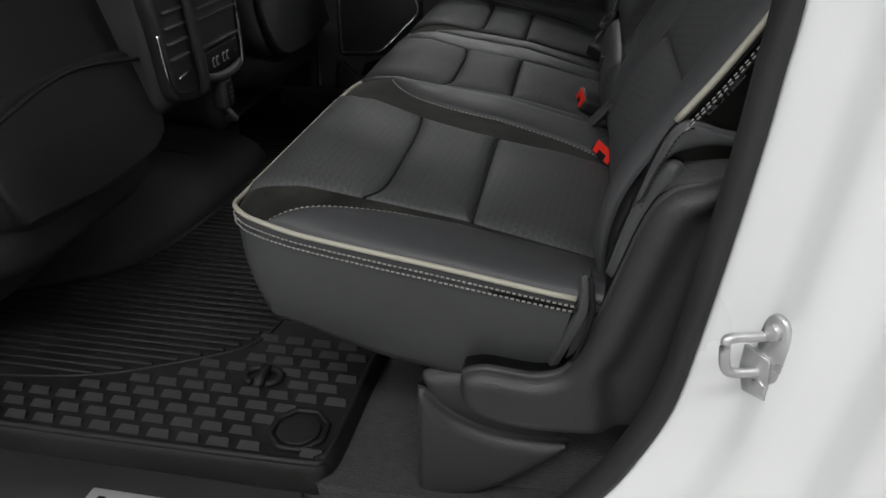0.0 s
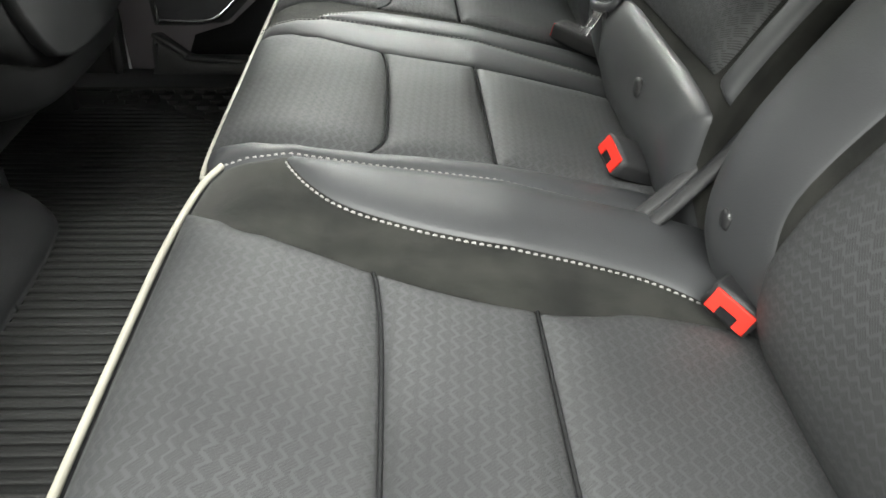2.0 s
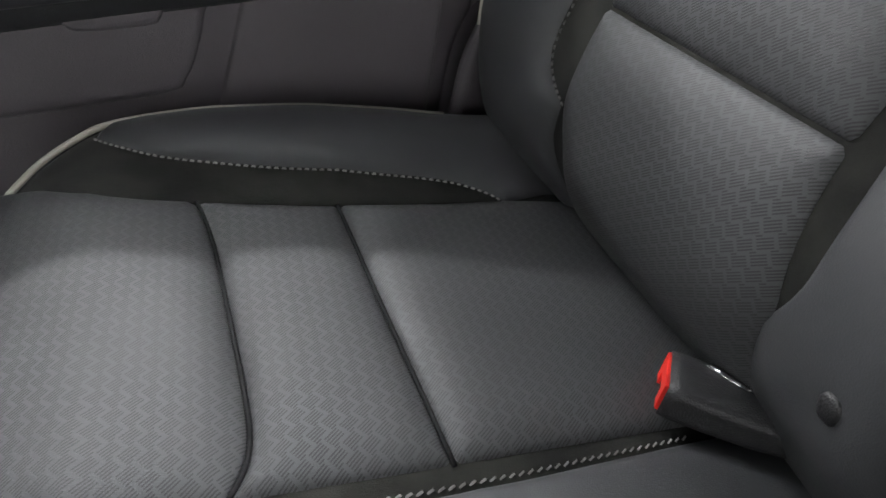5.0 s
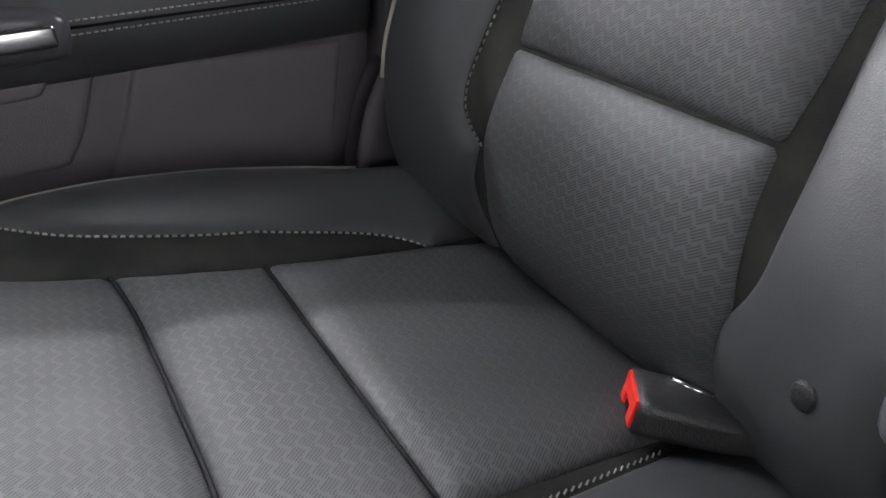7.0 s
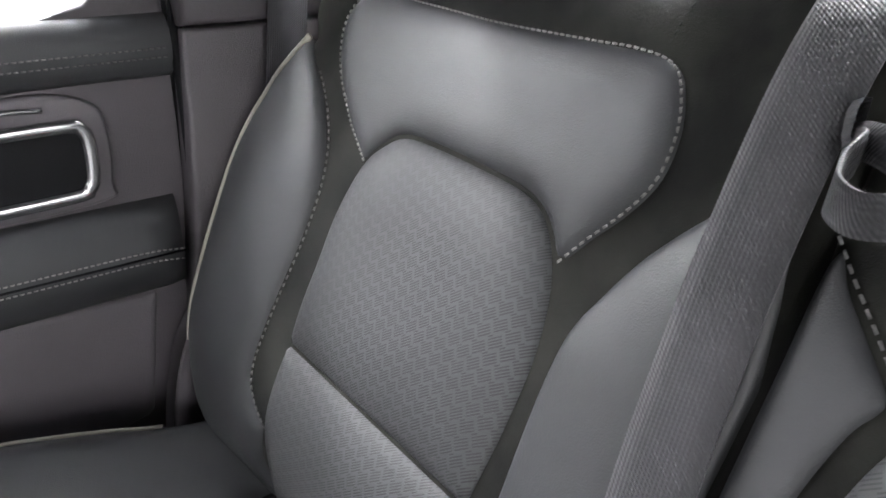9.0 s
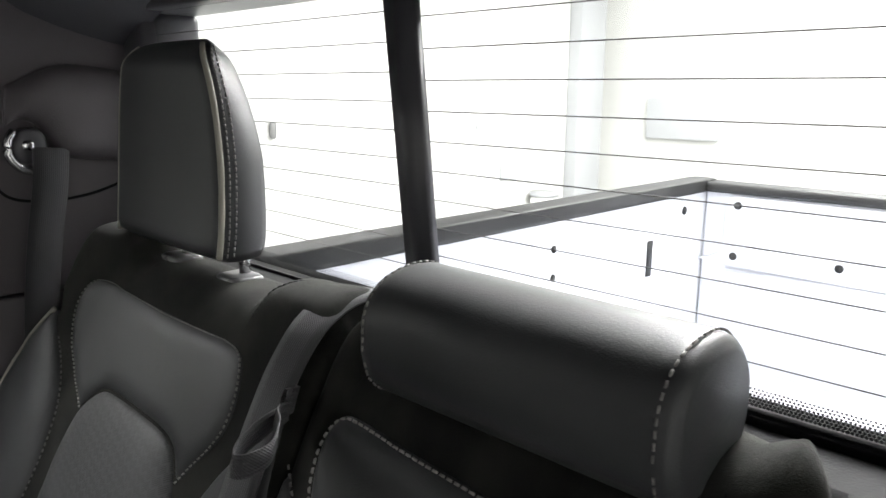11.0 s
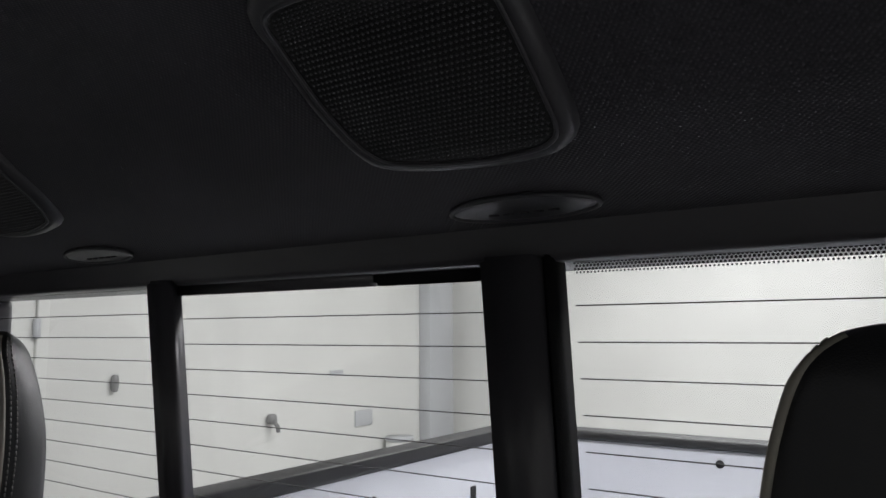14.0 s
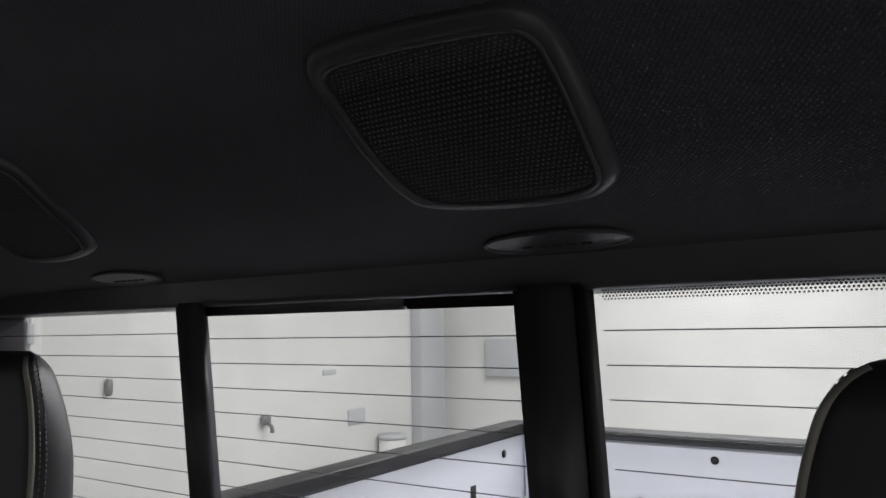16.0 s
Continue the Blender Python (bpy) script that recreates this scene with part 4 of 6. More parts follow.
UPPER = [(1.287, 0.557), (1.294, 0.586), (1.298, 0.620), (1.301, 0.661), (1.291, 0.706), (1.269, 0.728), (1.246, 0.739), (1.205, 0.741), (1.151, 0.740), (1.108, 0.738), (1.085, 0.733), (1.070, 0.724), (1.056, 0.709), (1.044, 0.687),
         (1.036, 0.655), (1.034, 0.619), (1.034, 0.590), (1.035, 0.562)]
LOWER = [(1.035, 0.562), (1.031, 0.532), (1.023, 0.490), (1.019, 0.471), (1.020, 0.44), (1.04, 0.36), (1.26, 0.36), (1.281, 0.44), (1.291, 0.479), (1.288, 0.517), (1.288, 0.557)]
PAD_TOP = [(1.291, 0.706), (1.312, 0.718), (1.337, 0.733), (1.369, 0.762), (1.388, 0.795), (1.392, 0.822), (1.380, 0.841), (1.352, 0.847), (1.310, 0.847), (1.223, 0.845), (1.105, 0.843), (1.055, 0.843), (1.026, 0.836), (1.012, 0.818),
           (1.004, 0.796), (1.004, 0.770), (1.016, 0.746), (1.033, 0.725), (1.048, 0.705)]
NEAR_UPPER = [(1.335, 0.592), (1.331, 0.62), (1.323, 0.655), (1.309, 0.688), (1.291, 0.711)] + UPPER[5:-2] + [(1.035, 0.606), (1.035, 0.592)]
NEAR_LOWER = [(1.035, 0.592), (1.033, 0.562), (1.029, 0.532), (1.024, 0.490), (1.020, 0.471), (1.020, 0.44), (1.04, 0.36), (1.28, 0.36), (1.33, 0.44), (1.338, 0.48), (1.339, 0.54), (1.335, 0.592)]
NEAR_STITCH = [(1.436, 0.789), (1.386, 0.750), (1.354, 0.71), (1.340, 0.665), (1.3385, 0.62), (1.3385, 0.592), (1.3425, 0.54), (1.3415, 0.48)]
L_STITCH = [(1.436, 0.789), (1.384, 0.746), (1.350, 0.70), (1.337, 0.65), (1.334, 0.57), (1.332, 0.51), (1.318, 0.488), (1.293, 0.474)]
O_PIPE = [(1.436, 0.789), (1.466, 0.764), (1.490, 0.740), (1.512, 0.700), (1.519, 0.655), (1.509, 0.605), (1.494, 0.56), (1.478, 0.50), (1.458, 0.43), (1.440, 0.36)]
R_EDGE = [(0.925, 0.805), (0.946, 0.785), (0.966, 0.765), (0.982, 0.748), (1.001, 0.724), (1.014, 0.700), (1.021, 0.686), (1.025, 0.669), (1.0255, 0.645), (1.0235, 0.618), (1.020, 0.593), (1.016, 0.563), (1.013, 0.531), (1.012, 0.503), (1.015, 0.486), (1.021, 0.471), (1.028, 0.460)]


def outer_backrest(flip):
    seat = NEAR_SEAT if flip else LONG_SEAT

    def lean(y):
        return (0.022 if flip else 0.010) * max(0, min(1, (y - 1.33) / 0.09)) ** 2 * (3 - 2 * max(0, min(1, (y - 1.33) / 0.09))) + 0.006 * max(0, min(1, (1.0 - y) / 0.06))

    def rise(y):
        k = max(0.0, min(1.0, (1.055 - y) / 0.03)) + max(0.0, min(1.0, (y - 1.300) / 0.03))
        return 0.019 * k * k * (3 - 2 * k)

    surf = back_surface(flip, lean, rise)
    up, low = (curve2(NEAR_UPPER, 4), curve2(NEAR_LOWER, 4)) if flip else (curve2(UPPER, 4), curve2(LOWER, 4))
    pad, lst, pipe, red = curve2(PAD_TOP, 4), curve2(NEAR_STITCH if flip else L_STITCH, 5), curve2(O_PIPE, 5), curve2(R_EDGE, 4)
    if not flip:
        pipe = [(x - 0.018 * min(1, max(0, (0.79 - v) / 0.06)), v) for x, v in pipe]
    else:
        pipe = curve2([(1.436, 0.800), (1.449, 0.785), (1.454, 0.755), (1.452, 0.71), (1.447, 0.672), (1.440, 0.635), (1.430, 0.60), (1.420, 0.55), (1.410, 0.48), (1.40, 0.40), (1.395, 0.36)], 5)
    outline = curve2([(1.436, 0.789), (1.458, 0.815), (1.462, 0.85), (1.452, 0.90), (1.43, 0.945)], 4) + [(1.30, 0.985), (1.10, 0.985), (0.95, 0.975)] + curve2([(0.935, 0.94), (0.916, 0.89), (0.910, 0.84), (0.905, 0.70), (0.905, 0.30)], 4) \
        + [(1.44, 0.30)] + pipe[::-1]
    s = patch("backrest", outline, surf, SUEDE, seat, 0.012, 0.020, edge=-0.012, skirt=0.06, label="suede covered backrest with leather panels", step=0.014)
    patch("upper_panel", up, surf, PERF_BACK, s, 0.015, 0.055, label="perforated black leather panel", wrinkle=0.001)
    patch("lower_panel", low, surf, PERF_BACK, s, 0.014, 0.050, label="perforated black leather panel", wrinkle=0.0015)
    top = [p for p in up if p[1] > 0.7065]
    top = sorted(top, key=lambda p: p[0])
    patch("shoulder_pad", pad[:-1] + [(x, v) for x, v in top], surf, LEATHER, s, 0.009, 0.020, edge=-0.004, label="smooth black leather shoulder panel", wrinkle=0.0012)
    patch("side_bolster", lst + ([(1.336, 0.44), (1.29, 0.36)] if flip else [(1.30, 0.44), (1.29, 0.36)]) + pipe[::-1][:-1], surf, LEATHER, s, 0.022 if flip else 0.016, 0.045 if flip else 0.035, label="smooth black leather bolster", wrinkle=0.001)
    patch("inner_bolster", red + [(1.028, 0.43), (1.03, 0.34), (0.908, 0.34), (0.9065, 0.5), (0.9065, 0.70)], surf, LEATHER, s, 0.011, 0.045, label="smooth black leather bolster", wrinkle=0.001)
    off = lambda line, d: [(x + d, v) for x, v in line]  # noqa: E731
    stitches("stitching", off(lst[3:12] if flip else lst[3:], -0.0035), surf, s, THREAD_DARK, pitch=0.0066, length=0.0044, width=0.0017, lift=0.0012)
    inset = []
    c = Vector((1.19, 0.79))
    for x, v in pad:
        d = (c - Vector((x, v))).normalized() * 0.004
        inset.append((x + d.x, v + d.y))
    stitches("stitching", inset, surf, s, pitch=0.0058, length=0.0038, width=0.0015, lift=0.0022)
    stitches("stitching", curve2([(1.302, 0.852), (1.298, 0.875), (1.28, 0.90), (1.27, 0.93)], 4), surf, s, DARK, pitch=0.006, length=0.006, width=0.0025, lift=-0.001)
    stitches("stitching", [(p[0], p[1]) for p in curve2([(1.042, 0.846), (1.040, 0.87), (1.03, 0.90), (1.02, 0.93)], 4)], surf, s, DARK, pitch=0.006, length=0.006, width=0.0025, lift=-0.001)
    part("piping", tube(on(surf, pipe[:-9] if not flip else [p for p in pipe if p[1] > 0.585], 0.003), 0.0036, 8), PIPING, s, "beige piping along the bolster")
    knob = surf(0.957, 0.457, 0.007)
    part("button", blob(knob, (0.004, 0.008, 0.0095), 0.8, 14, 10), PLASTIC, s, "round black upholstery button")
    if flip:
        for d in (0.010, 0.018):
            line = on(surf, [(x + d, v) for x, v in pipe if v > 0.585], -0.004)
            bm = bmesh.new()
            pts = evenly(line, 0.0068)
            for a, b in zip(pts, pts[1:]):
                cc, t = (a + b) / 2, (b - a).normalized()
                tube([cc - t * 0.002, cc + t * 0.002], 0.0009, 5, bm=bm)
            tagged(part("stitching", bm, THREAD, s), kind="stuff")
    m = (lambda y: flip - y) if flip else (lambda y: y)
    ys = sorted((m(0.925), m(1.46)))
    part("shell", prism([(0.60, 0.30), (0.78, 0.30), (0.80, 0.835), (0.755, 0.850), (0.70, 0.82)], lambda u, v, w: Vector((u, ys[0] + w, v)), ys[1] - ys[0]), DARK, s, "dark backrest shell")
    return s


outer_backrest(0)
outer_backrest(1.385)


def middle_backrest():
    surf = back_surface(0, lambda y: 0.004, lambda y: 0.020 * max(0.0, min(1.0, (abs(y - 0.707) - 0.140) / 0.025)))
    mir = lambda pts: pts + [(1.42 - x, v) for x, v in pts[::-1]]  # noqa: E731
    half = curve2([(0.902, 0.30), (0.903, 0.50), (0.903, 0.70), (0.907, 0.80), (0.906, 0.86), (0.893, 0.905), (0.865, 0.945), (0.82, 0.965)], 4)
    s = patch("backrest", mir(half), surf, SUEDE, LONG_SEAT, 0.012, 0.022, edge=-0.012, skirt=0.06, label="suede covered backrest with leather panels", step=0.014)
    roll = curve2([(0.890, 0.34), (0.892, 0.42), (0.890, 0.485), (0.878, 0.502), (0.80, 0.508)], 4)
    patch("lower_roll", mir(roll), surf, LEATHER, s, 0.024, 0.06, label="smooth black leather lower roll", wrinkle=0.0015)
    arm = curve2([(0.850, 0.514), (0.862, 0.55), (0.858, 0.64), (0.846, 0.70), (0.822, 0.728), (0.780, 0.739), (0.71, 0.742)], 4)
    patch("armrest", mir(arm)[:-1], surf, PERF_BACK, s, 0.024, 0.05, label="perforated black leather folded armrest", wrinkle=0.001)
    edge = curve2([(0.800, 0.738), (0.827, 0.721), (0.842, 0.731), (0.858, 0.750), (0.869, 0.770), (0.875, 0.792), (0.875, 0.812), (0.869, 0.826), (0.859, 0.833), (0.833, 0.833), (0.787, 0.829), (0.71, 0.825)], 4)
    ipad = [(0.71 + (x - 0.71) * 0.980, 0.783 + (v - 0.787) * 1.02) for x, v in edge]
    patch("head_pad", mir(ipad)[:-1], surf, LEATHER, s, 0.012, 0.02, label="smooth black leather shoulder panel", wrinkle=0.001)
    side = curve2([(0.898, 0.515), (0.899, 0.62), (0.901, 0.70), (0.901, 0.766), (0.886, 0.752), (0.866, 0.733), (0.852, 0.717), (0.860, 0.70), (0.868, 0.66), (0.870, 0.60), (0.868, 0.52)], 4)
    patch("side_strip", side, surf, LEATHER, s, 0.008, 0.01, label="smooth black leather side strip")
    patch("side_strip", [(1.42 - x, v) for x, v in side], surf, LEATHER, s, 0.008, 0.01)
    inset = [(0.71 + (x - 0.71) * 0.957, 0.782 + (v - 0.787) * 0.97) for x, v in edge[4:]]
    stitches("stitching", inset + [(1.42 - x, v) for x, v in inset[::-1]], surf, s, pitch=0.0070, length=0.0050, width=0.0022, lift=0.006)
    for fl in (0, 1):
        line = [(0.903, 0.775), (0.887, 0.758), (0.866, 0.738), (0.848, 0.720)]
        line = [(1.42 - x, v) for x, v in line] if fl else line
        stitches("stitching", curve2(line, 4), surf, s, THREAD_DARK, pitch=0.0072, length=0.0046, width=0.0018, lift=0.001)
        line = [(0.862, 0.838), (0.858, 0.86), (0.85, 0.885)]
        line = [(1.42 - x, v) for x, v in line] if fl else line
        stitches("stitching", curve2(line, 4), surf, s, DARK, pitch=0.006, length=0.006, width=0.0022, lift=-0.001)
    knob = surf(0.672, 0.463, 0.020)
    part("button", blob(knob, (0.006, 0.010, 0.011), 0.8, 14, 10), PLASTIC, s, "round black upholstery button")
    part("shell", prism([(0.60, 0.30), (0.78, 0.30), (0.80, 0.835), (0.755, 0.850), (0.70, 0.82)], lambda u, v, w: Vector((u, 0.53 + w, v)), 0.36), DARK, s, "dark backrest shell")
    for y in (0.512, 0.534):
        line = catmull([(0.440, y, 0.388), (0.462, y, 0.412), (0.490, y, 0.450), (0.520, y, 0.500), (0.56, y, 0.57)], 5)
        part("hinge_cover", tube(line, 0.006, 8, flat=1.7, up=(0, 1, 0)), PLASTIC, s, "black plastic hinge cover strip")
    return s


middle_backrest()


_s = catmull([(0.893, 0.127, 0), (0.92, 0.129, 0), (0.944, 0.129, 0), (0.985, 0.127, 0), (1.018, 0.123, 0), (1.057, 0.116, 0), (1.085, 0.108, 0), (1.104, 0.100, 0), (1.116, 0.091, 0), (1.124, 0.079, 0), (1.128, 0.062, 0)], 6)
HEADREST_Z, HEADREST_W = [p.x for p in _s], [p.y for p in _s]


def outer_headrest(flip):
    h = thing("headrest", None, "black leather headrest with beige piping on steel posts", "headrest", "rear headrests")
    m = (lambda y: flip - y) if flip > 1 else (lambda y: y - flip)
    yc, half, z0, z1 = 1.245, 0.128, 0.893, 1.128

    def front_x(z):
        return 0.693 + 0.10 * (z - 0.893) - 0.35 * (z - 0.893) ** 2

    def width(z):
        return float(np.interp(z, HEADREST_Z, HEADREST_W))

    def side_y(t):
        return 0.004 * math.sin(t * 3.1) - 0.009 * t

    def ring(z, k):
        """The outline at a height: front face, rounded corners, sides that run back, narrower rear."""
        w = width(z)
        fx = front_x(z)
        d = 0.070 - 0.012 * k
        f0 = fx + 0.006 * k
        slim = 0.030 * max(0.0, (k - 0.45) / 0.55) ** 1.4
        pts = []
        for t in np.linspace(-1, 1, 11):
            pts.append((f0 + 0.004 * abs(t) ** 3, t * (w - 0.013)))
        for a in np.linspace(0.3, 1.35, 5):
            pts.append((f0 + 0.004 + 0.013 * (1 - math.cos(a)), w - 0.013 + 0.013 * math.sin(a)))
        for t in np.linspace(0.1, 1, 7):
            pts.append((f0 + 0.017 + (d - 0.017) * t, w + side_y(t) - slim * t))
        for t in np.linspace(0.9, -0.9, 9):
            pts.append((f0 + d + 0.014 * (1 - t * t), t * (w - 0.012 - slim)))
        for t in np.linspace(1, 0.1, 7):
            pts.append((f0 + 0.017 + (d - 0.017) * t, -(w + side_y(t) - slim * t)))
        for a in np.linspace(1.35, 0.3, 5):
            pts.append((f0 + 0.004 + 0.013 * (1 - math.cos(a)), -(w - 0.013 + 0.013 * math.sin(a))))
        return pts

    rows = []
    for k in list(np.linspace(0, 0.80, 22)) + list(1 - 0.2 * (1 - np.sin(np.linspace(0.06, 1, 16) * math.pi / 2))):
        z = z0 + (z1 - z0) * k
        lid = max(0, (k - 0.86) / 0.14)
        foot = max(0, (0.07 - k) / 0.07)
        s = math.sqrt(max(0.0, 1 - (0.96 * lid) ** 2)) if lid else math.sqrt(max(0, 1 - (0.75 * foot) ** 2))
        pts = ring(z, k)
        cx = front_x(z) + 0.05
        rows.append([Vector((cx + (x - cx) * s, m(yc + y), z)) for x, y in pts])
    part("cushion", loft(rows, True, True), LEATHER, h, "smooth black leather headrest cushion")
    for sgn in (-1, 1):
        line, l2, l3 = [], [], []
        for k in np.linspace(0.02, 0.97, 48):
            z = z0 + (z1 - z0) * k
            w, fx = width(z), front_x(z)
            s = 1 if k < 0.86 else math.sqrt(max(0, 1 - (0.96 * (k - 0.86) / 0.14) ** 2))
            cx = fx + 0.05
            f0, d = fx + 0.006 * k, 0.070 - 0.012 * k
            slim = 0.030 * max(0.0, (k - 0.45) / 0.55) ** 1.4
            for store, dx in ((line, 0.0095), (l2, 0.0175), (l3, 0.0250)):
                y = w - 0.0018 - 0.007 * max(0.0, (k - 0.84) / 0.14) ** 2 if store is line else w + side_y((dx - 0.017) / (d - 0.017)) - slim * (dx - 0.017) / (d - 0.017) + 0.0008
                x = f0 + dx
                store.append(Vector((cx + (x - cx) * s, m(yc + sgn * y), z)))
        part("piping", tube(line, 0.0034, 8), PIPING, h, "beige piping")
        for store in (l2, l3):
            bm = bmesh.new()
            pts = evenly(store, 0.0066)
            for a, b in zip(pts, pts[1:]):
                cc, t = (a + b) / 2, (b - a).normalized()
                tube([cc - t * 0.0021, cc + t * 0.0021], 0.0009, 5, bm=bm)
            tagged(part("stitching", bm, THREAD, h), kind="stuff")
    for y in (1.140, 1.275):
        part("post", tube([(0.745, m(y), 0.855), (0.745, m(y), 0.92)], 0.0065, 12), CHROME, h, "steel headrest post")
        part("post_guide", blob((0.738, m(y), 0.868 if y > 1.2 else 0.866), (0.020, 0.025, 0.008), 0.45, 24, 10), GUIDE, h, "dark grey glossy post guide")
    return h


outer_headrest(-0.006)
outer_headrest(1.423)


def middle_headrest():
    h = thing("headrest", None, "low roll-shaped black leather middle headrest with stitched ends", "headrest", "rear headrests")
    prof = curve2([(0.652, 0.890), (0.655, 0.925), (0.672, 0.948), (0.705, 0.957), (0.745, 0.952), (0.772, 0.932), (0.780, 0.905), (0.770, 0.872), (0.742, 0.852), (0.705, 0.846), (0.672, 0.852), (0.657, 0.868)], 5)
    prof = [(x, 0.846 + (z - 0.846) * 0.89) for x, z in prof]
    prof = [(x if x < 0.70 else 0.70 + (x - 0.70) * 0.68, z) for x, z in prof]
    cx, cz = 0.703, 0.897
    rows = []
    for y in (0.570, 0.5715, 0.574, 0.578, 0.583, 0.588, 0.592, 0.596, 0.66, 0.72, 0.78, 0.844, 0.848, 0.852, 0.857, 0.862, 0.866, 0.8685, 0.870):
        d = min(y - 0.569, 0.871 - y)
        s = 1.0 if d > 0.016 else math.sqrt(max(0.0, 1 - ((0.016 - d) / 0.016) ** 2 * 0.42))
        if y in (0.583, 0.857):
            s -= 0.022
        rows.append([Vector((cx + (x - cx) * s, 0.710 + (y - 0.72) * 0.86, cz + (z - cz) * s)) for x, z in prof])
    part("cushion", loft(rows, True, True), LEATHER, h, "smooth black leather roll")
    for y in (0.5925, 0.8275):
        bm = bmesh.new()
        pts = evenly([Vector((cx + (x - cx) * 1.006, y, cz + (z - cz) * 1.006)) for x, z in prof], 0.0068, True)
        for a, b in zip(pts, pts[1:]):
            cc, t = (a + b) / 2, (b - a).normalized()
            tube([cc - t * 0.0021, cc + t * 0.0021], 0.0009, 5, bm=bm)
        tagged(part("stitching", bm, THREAD, h), kind="stuff")
    for y in (0.66, 0.76):
        part("post", tube([(0.735, y, 0.84), (0.735, y, 0.88)], 0.0065, 10), CHROME, h)
    return h


middle_headrest()


# ---- belts and buckles ----
def ribbon(path, across, width, thick=0.0014):
    """A flat webbing along a path; across gives its breadth direction at each point."""
    bm = bmesh.new()
    uvl = bm.loops.layers.uv.new("UVMap")
    path = [Vector(p) for p in path]
    d = 0.0
    rows = []
    for i, p in enumerate(path):
        if i:
            d += (p - path[i - 1]).length
        t = (path[min(i + 1, len(path) - 1)] - path[max(i - 1, 0)]).normalized()
        a = Vector(across[i] if isinstance(across, list) else across)
        a = (a - t * a.dot(t)).normalized()
        n = a.cross(t).normalized()
        row = []
        for w in (-0.5, -0.25, 0, 0.25, 0.5):
            row.append((bm.verts.new(p + a * w * width + n * thick * (1 if abs(w) < 0.5 else 0.3)), (w * width, d)))
        for w in (0.5, 0, -0.5):
            row.append((bm.verts.new(p + a * w * width - n * thick), (w * width, d)))
        rows.append(row)
    for q, o in zip(rows, rows[1:]):
        for k in range(len(q)):
            j = (k + 1) % len(q)
            f = bm.faces.new((q[k][0], q[j][0], o[j][0], o[k][0]))
            for lp, c in zip(f.loops, (q[k][1], q[j][1], o[j][1], o[k][1])):
                lp[uvl].uv = c
    bmesh.ops.recalc_face_normals(bm, faces=bm.faces)
    return bm


_mb = back_surface(0, lambda y: 0.0)
t = thing("seat_belt", None, "charcoal seat belt webbing with latch plate over the backrest", "seat belt", "seat belts")
down = [Vector((0.80, 0.955, 0.868)), Vector((0.775, 0.95, 0.884)), Vector((0.74, 0.945, 0.889)), Vector((0.712, 0.942, 0.886))] + [_mb(y, v, 0.019) for y, v in ((0.938, 0.880), (0.937, 0.84), (0.936, 0.80), (0.934, 0.74), (0.930, 0.69), (0.924, 0.64), (0.912, 0.585), (0.898, 0.54))]
down += [Vector((0.476, 0.885, 0.500)), Vector((0.468, 0.880, 0.488))]
part("webbing", ribbon(catmull(down, 5), (0.02, 1, 0.0), 0.046), BELT, t, "charcoal woven webbing")
back = [Vector((0.468, 0.880, 0.488)), Vector((0.472, 0.874, 0.46)), Vector((0.480, 0.872, 0.42)), Vector((0.50, 0.875, 0.36))]
part("webbing", ribbon(catmull(back, 4), (0.05, 1, 0.1), 0.044), BELT, t)
ax = Vector((0.565, 0.32, 0.76)).normalized()
ay = Vector((-0.14, 0.98, -0.12))
ay = (ay - ax * ay.dot(ax)).normalized()
az = ax.cross(ay)
base = Matrix(((ax.x, ay.x, az.x, 0.474), (ax.y, ay.y, az.y, 0.883), (ax.z, ay.z, az.z, 0.4945), (0, 0, 0, 1)))


def local(m, bm):
    bm.transform(m)
    return bm


ring = [(0.030 * math.copysign(abs(math.cos(a)) ** 0.6, math.cos(a)), 0.014 * math.copysign(abs(math.sin(a)) ** 0.7, math.sin(a))) for a in np.linspace(0, 6.2832, 28, endpoint=False)]
part("latch_plate", local(base, tube([Vector((v, u, 0.002)) for u, v in ring], 0.0062, 8, True)), PLASTIC_SMOOTH, t, "black plastic latch plate ring")
part("latch_bar", local(base, slab((-0.004, -0.026, -0.003), (0.003, 0.026, 0.005), 0.002)), CHROME, t, "steel bar of the latch plate")
for z0, z1 in ((-0.001, 0.0015),):
    part("tongue", local(base, slab((-0.056, -0.0115, z0), (-0.043, 0.0115, z1), 0.0008)), CHROME, t, "bright steel tongue")
    part("tongue", local(base, slab((-0.0435, -0.0115, z0), (-0.010, -0.0050, z1), 0.0008)), CHROME, t)
    part("tongue", local(base, slab((-0.0435, 0.0050, z0), (-0.010, 0.0115, z1), 0.0008)), CHROME, t)
    part("tongue", local(base, slab((-0.031, -0.0052, z0), (-0.010, 0.0052, z1), 0.0006)), CHROME, t)

t = thing("belt_keeper", None, "black elastic belt keeper loop hanging at the backrest edge", "belt loop")
loop = [(0.641 + (x - 0.641) * 0.88, 0.912 + (y - 0.912) * 0.88, 0.815 + (z - 0.825) * 0.88) for x, y, z in ((0.640, 0.912, 0.824), (0.612, 0.892, 0.832), (0.590, 0.889, 0.826), (0.570, 0.881, 0.822), (0.556, 0.865, 0.822), (0.554, 0.852, 0.825), (0.562, 0.844, 0.828), (0.580, 0.846, 0.831), (0.600, 0.866, 0.835), (0.614, 0.889, 0.836), (0.642, 0.912, 0.826))]
part("loop", ribbon(catmull(loop, 6), (0.2, 0.0, 0.98), 0.017, 0.0012), BELT, t, "black elastic loop")
